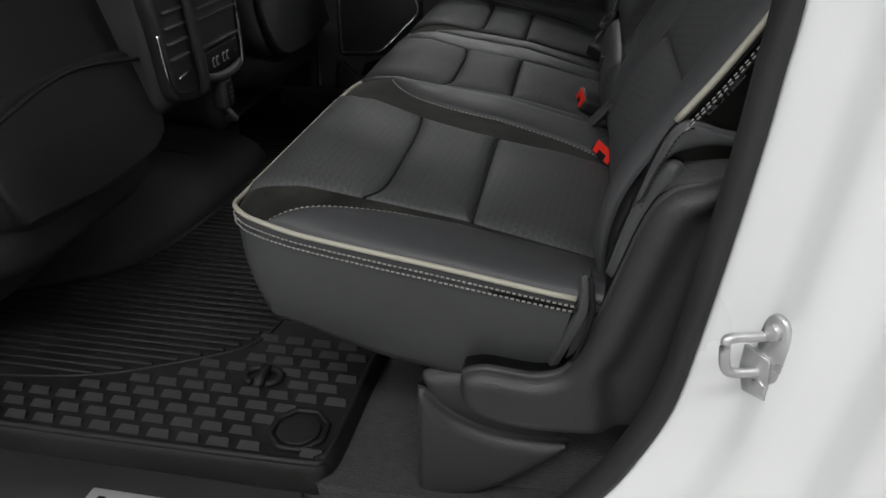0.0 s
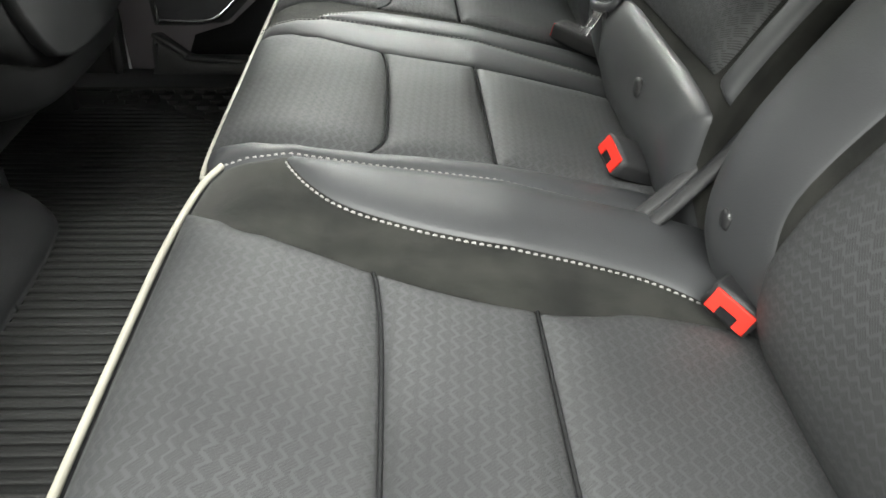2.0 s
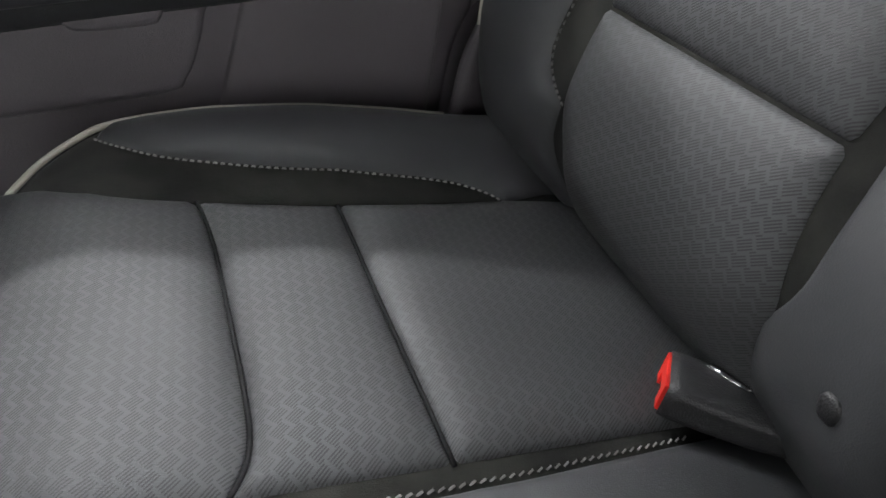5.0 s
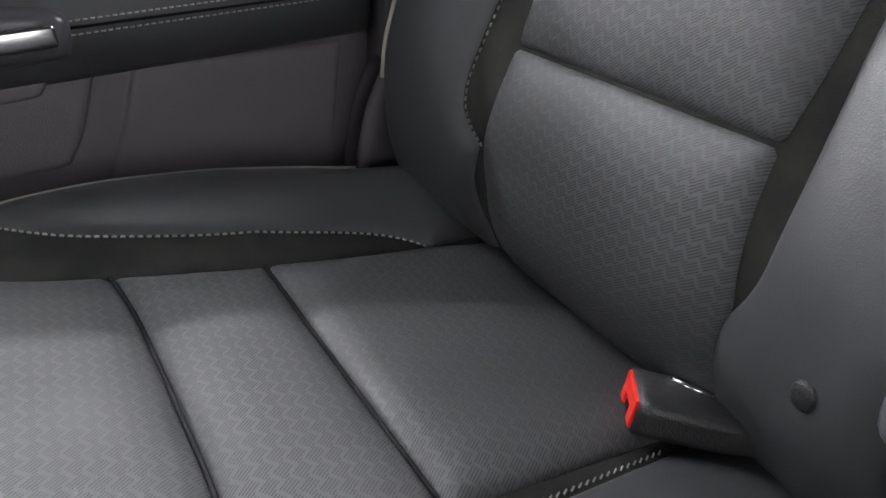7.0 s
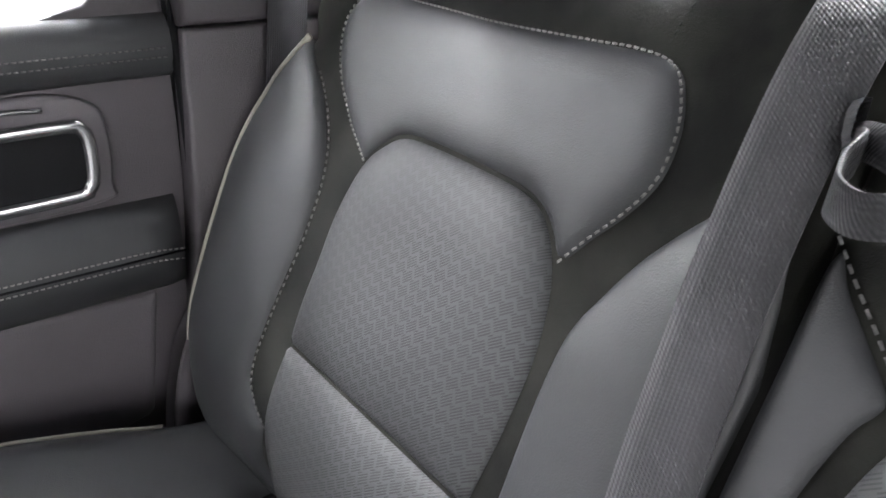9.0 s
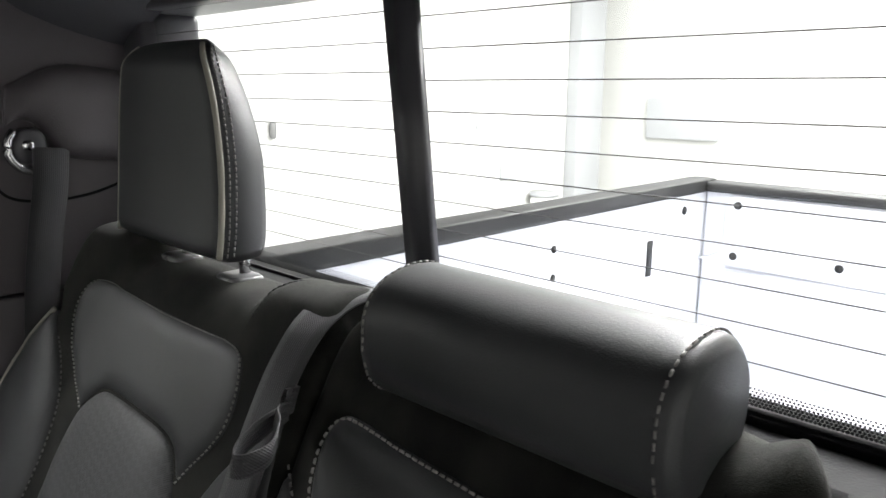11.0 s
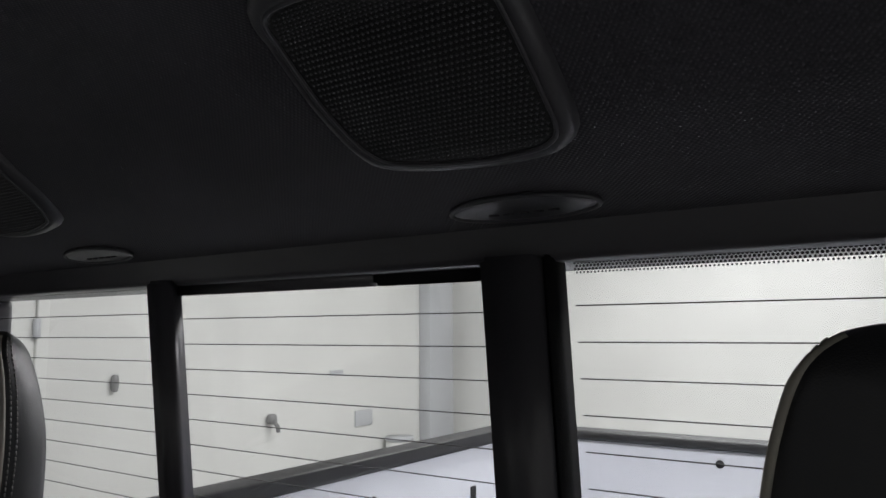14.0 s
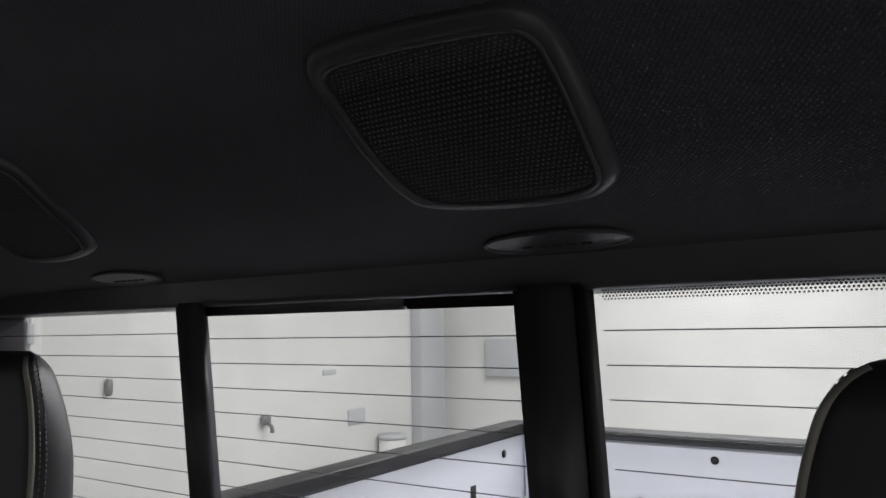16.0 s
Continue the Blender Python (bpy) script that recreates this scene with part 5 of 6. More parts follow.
part("tab", ribbon([(0.632, 0.905, 0.828), (0.650, 0.920, 0.820), (0.672, 0.935, 0.812)], (0.2, 0.0, 0.98), 0.022, 0.0022), BELT, t, "sewn black webbing tab")


def buckle(at, toward, roll, label):
    t = thing("seat_belt_buckle", None, label, "buckle", "belt buckles")
    f = Vector(toward).normalized()
    s = f.cross(Vector((0, 0, 1))).normalized()
    s = (Matrix.Rotation(radians(roll), 3, f) @ s).normalized()
    u = s.cross(f).normalized()
    m = Matrix(((f.x, s.x, u.x, at[0]), (f.y, s.y, u.y, at[1]), (f.z, s.z, u.z, at[2]), (0, 0, 0, 1)))
    prof = curve2([(-0.021, -0.012), (0.021, -0.012), (0.0225, 0.0), (0.020, 0.0125), (-0.020, 0.0125), (-0.0225, 0.0), (-0.021, -0.012)], 3)[:-1]
    rows = []
    for x, k in ((-0.100, 0.72), (-0.085, 0.80), (-0.060, 0.94), (-0.030, 1.0), (-0.008, 1.0), (-0.001, 0.97)):
        rows.append([m @ Vector((x, a * k, b * k)) for a, b in prof])
    part("body", loft(rows, True, True), PLASTIC, t, "black plastic buckle body")
    red = [(-0.019, -0.0095), (-0.0085, -0.0095), (-0.0085, -0.0005), (0.0085, -0.0005), (0.0085, -0.0095), (0.019, -0.0095), (0.019, 0.0105), (-0.019, 0.0105)]
    part("button", prism(red, lambda a, b, w: m @ Vector((-0.004 + w, a, b)), 0.0055, 0.001), RED, t, "bright red release button", False)
    part("slot", prism([(-0.0085, -0.0095), (0.0085, -0.0095), (0.0085, -0.0005), (-0.0085, -0.0005)], lambda a, b, w: m @ Vector((-0.004 + w, a, b)), 0.0035), DARK, t, "", False)
    part("strap", ribbon([m @ Vector((-0.09, 0, 0)), m @ Vector((-0.13, 0, -0.01)), m @ Vector((-0.17, 0, -0.03))], s, 0.034), BELT, t)
    return t


buckle((0.470, 0.368, 0.408), (-0.69, -0.70, 0.22), -18, "black seat belt buckle with red button beside the cushion bolster")
buckle((0.429, 0.621, 0.412), (-0.86, -0.28, 0.42), -18, "black seat belt buckle with red button on the middle place")
buckle((0.447, 1.050, 0.396), (-0.75, 0.62, 0.20), 10, "black seat belt buckle with red button by the backrest")
t = thing("child_seat_anchor", None, "bright steel wire anchor in the seat crease", "anchor")
part("wire", tube([(0.478, 1.045, 0.402), (0.492, 1.022, 0.398)], 0.0025, 8), CHROME, t)
part("foot", tube([(0.477, 1.046, 0.400), (0.50, 1.05, 0.385)], 0.0025, 8), CHROME, t)
part("foot", tube([(0.491, 1.023, 0.399), (0.515, 1.028, 0.385)], 0.0025, 8), CHROME, t)
t = thing("seat_belt", None, "charcoal shoulder belt hanging from the pillar guide", "seat belt", "seat belts")
XB, ZB = 0.663, 0.977
part("webbing", ribbon(catmull([(XB + 0.004, 1.490, ZB + 0.02), (XB - 0.001, 1.492, ZB - 0.03), (XB - 0.013, 1.496, ZB - 0.10), (XB - 0.022, 1.500, ZB - 0.17), (XB - 0.030, 1.503, ZB - 0.25), (XB - 0.036, 1.503, ZB - 0.34)], 4), (1, 0.12, -0.1), 0.047), BELT, t, "charcoal woven webbing")
ringp = [Vector((XB - 0.018 + 0.030 * math.cos(a), 1.494, ZB + 0.020 + 0.030 * math.sin(a))) for a in np.linspace(2.3, 5.0, 16)]
part("guide_ring", tube(ringp, 0.0055, 8), CHROME, t, "bright curved steel guide ring")
part("guide", blob((XB - 0.020, 1.500, ZB + 0.022), (0.022, 0.010, 0.024), 0.8, 24, 12), PLASTIC_SMOOTH, t, "black belt guide")
part("pivot", blob((XB - 0.024, 1.489, ZB + 0.024), (0.008, 0.004, 0.007), 0.8, 20, 12), CHROME, t, "bright round pivot bolt")
hood = [(XB - 0.045, ZB + 0.046), (XB - 0.030, ZB + 0.056), (XB - 0.008, ZB + 0.050), (XB + 0.008, ZB + 0.020), (XB + 0.020, ZB + 0.006), (XB + 0.07, ZB - 0.002), (XB + 0.15, ZB + 0.004), (XB + 0.16, ZB + 0.10), (XB + 0.04, ZB + 0.13), (XB - 0.04, ZB + 0.10)]
patch("cover", curve2(hood, 4), lambda u, v, h: Vector((u, 1.512 - h, v)), TRIM, t, 0.028, 0.030, edge=0.0, skirt=0.02, step=0.012, label="domed charcoal plastic guide cover")
dish = [(XB - 0.070, ZB + 0.02), (XB - 0.066, ZB - 0.018), (XB - 0.045, ZB - 0.046), (XB + 0.0, ZB - 0.054), (XB + 0.055, ZB - 0.050), (XB + 0.11, ZB - 0.034)]
part("recess_edge", tube(catmull([(x, 1.5150, z) for x, z in dish], 5), 0.0022, 6), DARK, t, "dark edge of the guide recess")

t = thing("seat_side_trim", None, "charcoal plastic wedge between the backrest bolster and the door", "trim panel")
wedge = curve2([(0.454, 0.30), (0.455, 0.343), (0.466, 0.40), (0.478, 0.441), (0.490, 0.465), (0.503, 0.483), (0.53, 0.486), (0.55, 0.40), (0.55, 0.30)], 4)
patch("panel", wedge, lambda u, v, h: Vector((u, 1.505 - h, v)), TRIM, t, 0.015, 0.010, edge=0.0, skirt=0.03, step=0.01)


# ---- far door ----
def doorp(y0):
    """Points of the door's inner face: u along the truck, v up, w out into the cab."""
    return lambda u, v, w: Vector((u, y0 - w, v))


def far_door():
    d = tagged(new("door_1"), "closed rear door with charcoal panel, speaker and chrome handle", "door", "", "structure")
    out = [(-0.42, 0.10), (0.44, 0.10), (0.505, 0.30), (0.528, 0.50), (0.532, 0.80), (-0.42, 0.80)]
    part("panel", prism(out, doorp(1.60), 0.040, 0.012), DOOR_TRIM, d, "charcoal grained door panel")
    # upper padded sill with two seams
    rows = []
    for x in np.linspace(-0.42, 0.530, 30):
        rows.append([Vector((x, y, z)) for y, z in ((1.60, 0.812), (1.575, 0.813), (1.553, 0.807), (1.543, 0.795), (1.541, 0.778), (1.543, 0.765), (1.548, 0.752), (1.557, 0.746), (1.575, 0.742))])
    part("top_pad", loft(rows), LEATHER, d, "padded black leather window sill")
    sill = lambda u, v, h: Vector((u, 1.5415 - h, v))  # noqa: E731
    for z in (0.7765, 0.7675):
        stitches("stitching", [(x, z - 0.003 * (x < 0.3)) for x in np.linspace(-0.4, 0.525, 20)], sill, d, THREAD_DARK, pitch=0.0062, length=0.0042, width=0.0016)
    # chrome edged handle recess
    loop = curve2([(0.02, 0.705), (0.15, 0.708), (0.30, 0.709), (0.415, 0.710), (0.430, 0.705), (0.435, 0.692), (0.433, 0.655), (0.427, 0.643), (0.41, 0.637), (0.25, 0.634), (0.10, 0.632), (0.02, 0.632)], 4)
    loop = [(p.x, p.y) for p in evenly([(x, z, 0) for x, z in loop], 0.006, True)]
    ring = [Vector((x, 1.552, z)) for x, z in loop]
    part("handle_surround", prism(curve2([(0.0, 0.735), (0.30, 0.740), (0.40, 0.742), (0.445, 0.728), (0.456, 0.70), (0.452, 0.645), (0.430, 0.622), (0.2, 0.617), (0.0, 0.617)], 4), doorp(1.56), 0.010, 0.005), DOOR_TRIM, d)
    part("handle_recess", prism(loop, doorp(1.552), 0.006, 0.002), DARK, d, "black handle recess")
    part("handle_bezel", tube([p + Vector((0, -0.006, 0)) for p in ring], 0.0072, 10, True, 0.55, (0, 1, 0)), CHROME, d, "satin chrome bezel")
    part("handle_strip", tube(catmull([(0.02, 1.546, 0.725), (0.25, 1.546, 0.730), (0.36, 1.546, 0.731), (0.40, 1.549, 0.728)], 5), 0.003, 8), CHROME, d)
    # padded armrest with two seams
    rows = []
    for x in np.linspace(-0.10, 0.512, 28):
        k = 1 if x < 0.49 else math.sqrt(max(0.1, 1 - ((x - 0.49) / 0.023) ** 2))
        rows.append([Vector((x, 1.56 - w * k, z)) for w, z in ((0.0, 0.615), (0.012, 0.613), (0.026, 0.604), (0.036, 0.588), (0.040, 0.572), (0.040, 0.556), (0.036, 0.540), (0.026, 0.519), (0.012, 0.511), (0.0, 0.508))])
    part("armrest", loft(rows), LEATHER, d, "padded black leather armrest")
    arm = lambda u, v, h: Vector((u, 1.5195 - h, v))  # noqa: E731
    for z in (0.5705, 0.5585):
        stitches("stitching", [(x, z - 0.006 * max(0, (x - 0.47) / 0.04)) for x in np.linspace(0.21, 0.505, 12)], arm, d, pitch=0.0062, length=0.0042, width=0.0016)
    part("seam", tube([(0.21, 1.5195, 0.5645), (0.508, 1.5195, 0.5625)], 0.0014, 6), DARK, d)
    # switch box at the front of the armrest
    patch("switch_box", curve2([(-0.1, 0.590), (0.12, 0.592), (0.19, 0.588), (0.215, 0.575), (0.212, 0.545), (0.195, 0.536), (-0.1, 0.536)], 4), doorp(1.55), PLASTIC_SMOOTH, d, 0.042, 0.012, edge=0.0, step=0.02)
    part("window_switch", slab((0.130, 1.503, 0.553), (0.200, 1.512, 0.573), 0.004, 3), CHROME, d, "bright silver window switch")
    # lower inlays
    pull = curve2([(0.078, 0.54), (0.090, 0.512), (0.105, 0.503), (0.165, 0.501), (0.180, 0.508), (0.192, 0.536)], 4)
    patch("pull_pocket", pull, doorp(1.548), DOOR_TRIM, d, 0.009, 0.005, edge=0.0, step=0.02, label="moulded door pull")
    left = curve2([(-0.06, 0.530), (0.225, 0.530), (0.222, 0.505), (0.205, 0.462), (0.188, 0.436), (0.165, 0.425), (0.0, 0.424), (-0.02, 0.43), (-0.05, 0.47)], 4)
    patch("inlay", left, doorp(1.562), DOOR_TRIM, d, 0.013, 0.008, edge=0.0, step=0.02, label="smooth charcoal door inlay")
    right = [(0.258, 0.514), (0.478, 0.507), (0.449, 0.345), (0.40, 0.335), (0.21, 0.385), (0.215, 0.405)]
    patch("inlay", right, doorp(1.562), DOOR_TRIM, d, 0.012, 0.006, edge=0.0, step=0.02, label="smooth charcoal door inlay")
    # loudspeaker with chrome ring
    loud = curve2([(-0.32, 0.480), (-0.29, 0.499), (-0.193, 0.499), (-0.170, 0.485), (-0.100, 0.414), (-0.085, 0.395), (-0.080, 0.370), (-0.090, 0.345), (-0.180, 0.256), (-0.200, 0.242), (-0.225, 0.233), (-0.315, 0.231), (-0.330, 0.245), (-0.330, 0.35)], 5)
    part("speaker_surround", prism([(x + 0.014 * math.copysign(1, x + 0.21), z + 0.014 * math.copysign(1, z - 0.37)) for x, z in loud], doorp(1.57), 0.022, 0.008), PLASTIC, d)
    part("speaker_grille", prism(loud, doorp(1.55), 0.008, 0.002), MESH, d, "black loudspeaker grille")
    part("speaker_ring", tube([(x, 1.543, z) for x, z in loud], 0.0048, 8, True), CHROME, d, "satin chrome loudspeaker ring")
    # map pocket
    part("map_pocket", prism(curve2([(-0.36, 0.10), (-0.345, 0.20), (-0.30, 0.172), (-0.27, 0.152), (-0.20, 0.147), (0.10, 0.145), (0.42, 0.145), (0.44, 0.10)], 3), doorp(1.565), 0.045, 0.015), PLASTIC, d, "black plastic map pocket")
    part("pocket_back", prism([(-0.28, 0.15), (-0.26, 0.195), (-0.175, 0.222), (-0.10, 0.287), (-0.03, 0.31), (0.40, 0.33), (0.42, 0.15)], doorp(1.562), 0.004), DARK, d)
    part("pocket_rim", tube(catmull([(-0.345, 1.53, 0.205), (-0.318, 1.525, 0.19), (-0.285, 1.523, 0.165), (-0.24, 1.522, 0.152), (0.10, 1.522, 0.149), (0.42, 1.522, 0.149)], 5), 0.006, 8), PLASTIC, d)
    # window
    bm = slab((-0.40, 1.580, 0.79), (0.47, 1.584, 1.21))
    ob = part("pane", bm, GLASS, d, "clear side window pane", False)
    ob.visible_shadow = False
    fr = [(0.40, 0.800), (0.455, 0.822), (0.482, 0.845), (0.487, 0.90), (0.485, 1.22), (0.532, 1.22), (0.532, 0.800)]
    part("window_frame", prism(fr, doorp(1.60), 0.040, 0.006), TRIM, d, "charcoal window frame")
    part("window_frame", prism([(-0.42, 0.80), (-0.36, 0.80), (-0.40, 1.22), (-0.42, 1.22)], doorp(1.60), 0.035, 0.004), TRIM, d)
    part("edge_seal", tube(catmull([(0.536, 1.545, 1.20), (0.537, 1.545, 0.80), (0.533, 1.545, 0.60), (0.526, 1.545, 0.45), (0.50, 1.545, 0.30), (0.45, 1.545, 0.12)], 5), 0.0075, 8), DARK, d)
    return d


far_door()
# far pillar between the doors, sill and front door
structure("pillar_far_front", prism([(-0.50, 0.09), (-0.44, 0.09), (-0.425, 0.30), (-0.43, 0.80), (-0.46, 1.25), (-0.56, 1.25), (-0.56, 0.10)], doorp(1.60), 0.075, 0.02), PLASTIC, "dark plastic pillar trim between the doors", True)
structure("pillar_far_seal", tube(catmull([(-0.438, 1.53, 0.10), (-0.424, 1.53, 0.30), (-0.43, 1.53, 0.8), (-0.46, 1.53, 1.2)], 5), 0.011, 8), SEAL, "rubber door seal", True)
structure("sill_far", slab((-0.9, 1.44, 0.06), (0.50, 1.56, 0.118), 0.012, 3), PLASTIC, "black plastic far door sill", True)
structure("front_door_far", slab((-1.6, 1.56, 0.08), (-0.57, 1.60, 0.80), 0.01), TRIM, "charcoal front door panel", True)
t = thing("belt_anchor", None, "grey seat belt anchor tab on the pillar foot", "anchor")
part("tab", prism([(-0.485, 0.225), (-0.470, 0.20), (-0.452, 0.195), (-0.440, 0.205), (-0.440, 0.36), (-0.490, 0.36)], doorp(1.53), 0.014, 0.004), PLASTIC_SMOOTH, t)
part("bolt", blob((-0.463, 1.514, 0.213), (0.008, 0.004, 0.008), 0.8, 12, 8), DARK, t)

# ---- headliner fittings ----
GR = [(0.514, 0.556), (0.500, 0.553), (0.459, 0.553), (0.424, 0.556), (0.399, 0.559), (0.388, 0.563), (0.384, 0.572), (0.382, 0.587), (0.381, 0.609), (0.382, 0.634), (0.383, 0.649), (0.389, 0.657), (0.403, 0.663), (0.435, 0.665),
      (0.471, 0.662), (0.503, 0.655), (0.514, 0.647), (0.520, 0.633), (0.523, 0.607), (0.524, 0.579), (0.521, 0.563)]


def ceiling_speaker(dy):
    t = thing("ceiling_speaker", None, "black oval-cornered ceiling loudspeaker with mesh grille", "loudspeaker", "ceiling loudspeakers")
    c = (0.4525, 0.609)
    mir = (lambda y: y) if not dy else (lambda y: 2 * 0.72 - y)
    line = [(p.x, p.y) for p in evenly(catmull([(y, x, 0) for y, x in GR[::-1]], 5, True), 0.004, True)]
    ahead = [Vector(line[(i + 2) % len(line)]) - Vector(line[i - 2]) for i in range(len(line))]
    grow = lambda d: [(mir(y + d * n.normalized().y), x - d * n.normalized().x) for (y, x), n in zip(line, ahead)]  # noqa: E731
    rings = [[liner(u, v, w) for u, v in grow(d)] for d, w in ((0.0130, -0.002), (0.0122, 0.003), (0.0100, 0.0062), (0.0060, 0.0078), (0.0022, 0.0080), (0.0, 0.004))]
    part("bezel", loft(rings, True), PLASTIC_SMOOTH, t, "smooth black bezel")
    part("inner_rim", tube([liner(u, v, 0.0075) for u, v in grow(0.0014)], 0.0016, 8, True), PLASTIC_SMOOTH, t)
    patch("grille", grow(0.0), liner, PLASTIC, t, 0.0005, 0.01, edge=0.0066, skirt=0.006, label="black loudspeaker back")
    ring = grow(-0.0006)
    rr = np.array([(p[0], p[1]) for p in ring])
    # raised mesh studs
    bm = bmesh.new()
    pitch = 0.0036
    pts = []
    for j in range(-24, 25):
        for i in range(-30, 31):
            pts.append((mir(c[0]) + pitch * (i + 0.5 * (j % 2)), c[1] + pitch * 0.82 * j))
    dd, ins = distances(pts, ring)
    for (u, v), a, b in zip(pts, dd, ins):
        if not b or a < 0.002:
            continue
        o = liner(u, v, 0.0074)
        n = (liner(u, v, 0.017) - o).normalized()
        s = Vector((0, 1, 0))
        w = n.cross(s).normalized()
        low = [bm.verts.new(o + s * 0.0015 * ca + w * 0.0011 * sa) for ca, sa in ((1, 0), (0, 1), (-1, 0), (0, -1))]
        tipv = bm.verts.new(o + n * 0.0009)
        for k in range(4):
            bm.faces.new((low[k], low[(k + 1) % 4], tipv))
    tagged(part("mesh", bm, MESH, t, "fine black wire mesh", False), kind="stuff")
    # oval grip below it
    g = thing("coat_hook", None, "flush oval black plastic cover in the headliner", "trim cover", "headliner covers")
    oval = [(mir(0.453 + 0.058 * math.cos(a)), 0.737 + 0.019 * math.sin(a)) for a in np.linspace(0, 6.2832, 40, endpoint=False)]
    part("cover", prism(oval, lambda u, v, w: liner(u, v, w - 0.002), 0.006, 0.004, 4), PLASTIC_SMOOTH, g)
    part("rim", tube([liner(u, v, 0.003) for u, v in oval], 0.0022, 8, True), PLASTIC_SMOOTH, g)
    for k in range(5):
        y = mir(0.478 - 0.012 * k)
        a, b = liner(y - 0.004, 0.741, 0.0042), liner(y + 0.004, 0.741, 0.0042)
        part("letter_bar", tube([a, b], 0.0009, 5), SEAL, g)


ceiling_speaker(0)
ceiling_speaker(1)

# ---- floor mats ----
MAT_Z = 0.118


def floor_mat():
    m = thing("floor_mat", None, "black rubber floor mat with ribs and raised studs", "floor mat")
    out = curve2([(-0.60, -0.060), (-0.3, -0.062), (0.10, -0.058), (0.130, -0.050), (0.142, -0.025), (0.145, 0.10), (0.150, 0.25), (0.155, 0.70), (0.150, 1.20), (0.142, 1.40), (0.12, 1.43), (-0.3, 1.435), (-0.60, 1.43)], 4)
    patch("sheet", out, lambda u, v, h: Vector((u, v, MAT_Z - 0.004 + h)), RUBBER, m, 0.004, 0.006, edge=0.0, skirt=0.014, step=0.05, label="black rubber sheet")
    drop = [p for p in out if p[1] < 0.30]
    rows = []
    for i, (x, y) in enumerate(drop):
        a, b = drop[max(0, i - 1)], drop[min(len(drop) - 1, i + 1)]
        n = Vector((b[1] - a[1], a[0] - b[0], 0)).normalized()
        rows.append([Vector((x, y, 0)) + n * d + Vector((0, 0, z)) for d, z in ((0.0, MAT_Z + 0.006), (0.005, MAT_Z + 0.004), (0.010, MAT_Z - 0.006), (0.014, MAT_Z - 0.022), (0.016, MAT_Z - 0.036))])
    part("side_wall", loft(rows), RUBBER, m, "raised outer wall of the mat")
    part("rim", tube([(x, y, MAT_Z + 0.002) for x, y in out], 0.006, 8), RUBBER, m)
    for f in (False, True):
        g = (lambda y: 1.385 - y) if f else (lambda y: y)
        line = catmull([(-0.60, g(0.03), MAT_Z), (-0.40, g(0.035), MAT_Z), (-0.254, g(0.062), MAT_Z), (-0.156, g(0.107), MAT_Z), (-0.075, g(0.155), MAT_Z), (-0.050, g(0.185), MAT_Z), (-0.040, g(0.215), MAT_Z), (-0.028, g(0.29), MAT_Z)], 5)
        part("border_bead", tube(line, 0.0035, 8), RUBBER, m)
    xs = [-0.60, -0.40, -0.254, -0.156, -0.075, -0.050, -0.040]
    ys = [0.03, 0.035, 0.062, 0.107, 0.155, 0.185, 0.215]
    y = 0.062
    while y < 1.330:
        t0 = y if y < 0.7 else 1.385 - y
        right = 0.14 if t0 > 0.30 else float(np.interp(t0, ys, xs)) - 0.012
        if t0 > 0.215 and t0 <= 0.30:
            right = -0.038
        left = -0.58
        if right - left > 0.03:
            part("rib", slab((left, y - 0.0042, MAT_Z - 0.002), (right, y + 0.0042, MAT_Z + 0.0040), 0.0018, 1), RUBBER, m)
        y += 0.0178
    # raised studs
    stud = bmesh.new()
    lo = [(-0.017, -0.009), (0.017, -0.009), (0.010, 0.008), (-0.010, 0.008)]
    a = [stud.verts.new((x, yy, 0)) for x, yy in lo]
    b = [stud.verts.new((x * 0.80, yy * 0.2 + 0.005, 0.0075)) for x, yy in lo]
    stud.faces.new(b)
    for k in range(4):
        stud.faces.new((a[k], a[(k + 1) % 4], b[(k + 1) % 4], b[k]))
    first = None
    for f in (False, True):
        for j in range(10):
            for i in range(18):
                x = 0.120 - 0.044 * i - 0.022 * (j % 2)
                yy = -0.040 + 0.026 * j
                lim = float(np.interp(x, xs, ys)) - 0.016 if x < -0.04 else 0.9
                if yy > lim or x < -0.42 or (x - 0.088) ** 2 + (yy - 0.0) ** 2 < 0.047 ** 2 or (x + 0.006) ** 2 / 1.6 + (yy - 0.095) ** 2 < 0.028 ** 2:
                    continue
                if first is None:
                    first = part("stud", stud, RUBBER, m, "", False)
                    ob = first
                else:
                    ob = new("stud", first.data)
                    ob.parent = m
                ob.location = (x, 1.385 - yy if f else yy, MAT_Z - 0.001)
                if f:
                    ob.rotation_euler = (0, 0, math.pi)
    # fixing ring and a raised emblem
    for f in (False, True):
        g = (lambda y: 1.385 - y) if f else (lambda y: y)
        pts = [(0.088 + 0.040 * math.cos(q), g(0.0 + 0.040 * math.sin(q))) for q in np.linspace(0.4, 6.68, 9)[:-1]]
        ring = evenly([(x, y, MAT_Z + 0.002) for x, y in pts], 0.006, True)
        part("fixing_ring", tube(ring, 0.0045, 8, True), RUBBER, m)
        part("fixing_disc", prism([(0.088 + 0.030 * math.cos(q), g(0.030 * math.sin(q))) for q in np.linspace(0, 6.283, 20)[:-1]], lambda u, v, w: Vector((u, v, MAT_Z - 0.001 + w)), 0.005, 0.002), RUBBER, m)
        for sx in (-1, 1):
            horn = [(-0.006 + sx * (0.006 + 0.022 * math.sin(q)), g(0.098 + 0.018 * math.cos(q)), MAT_Z + 0.004) for q in np.linspace(0.1, 2.9, 12)]
            part("emblem", tube(horn, 0.0055, 8), RUBBER, m)
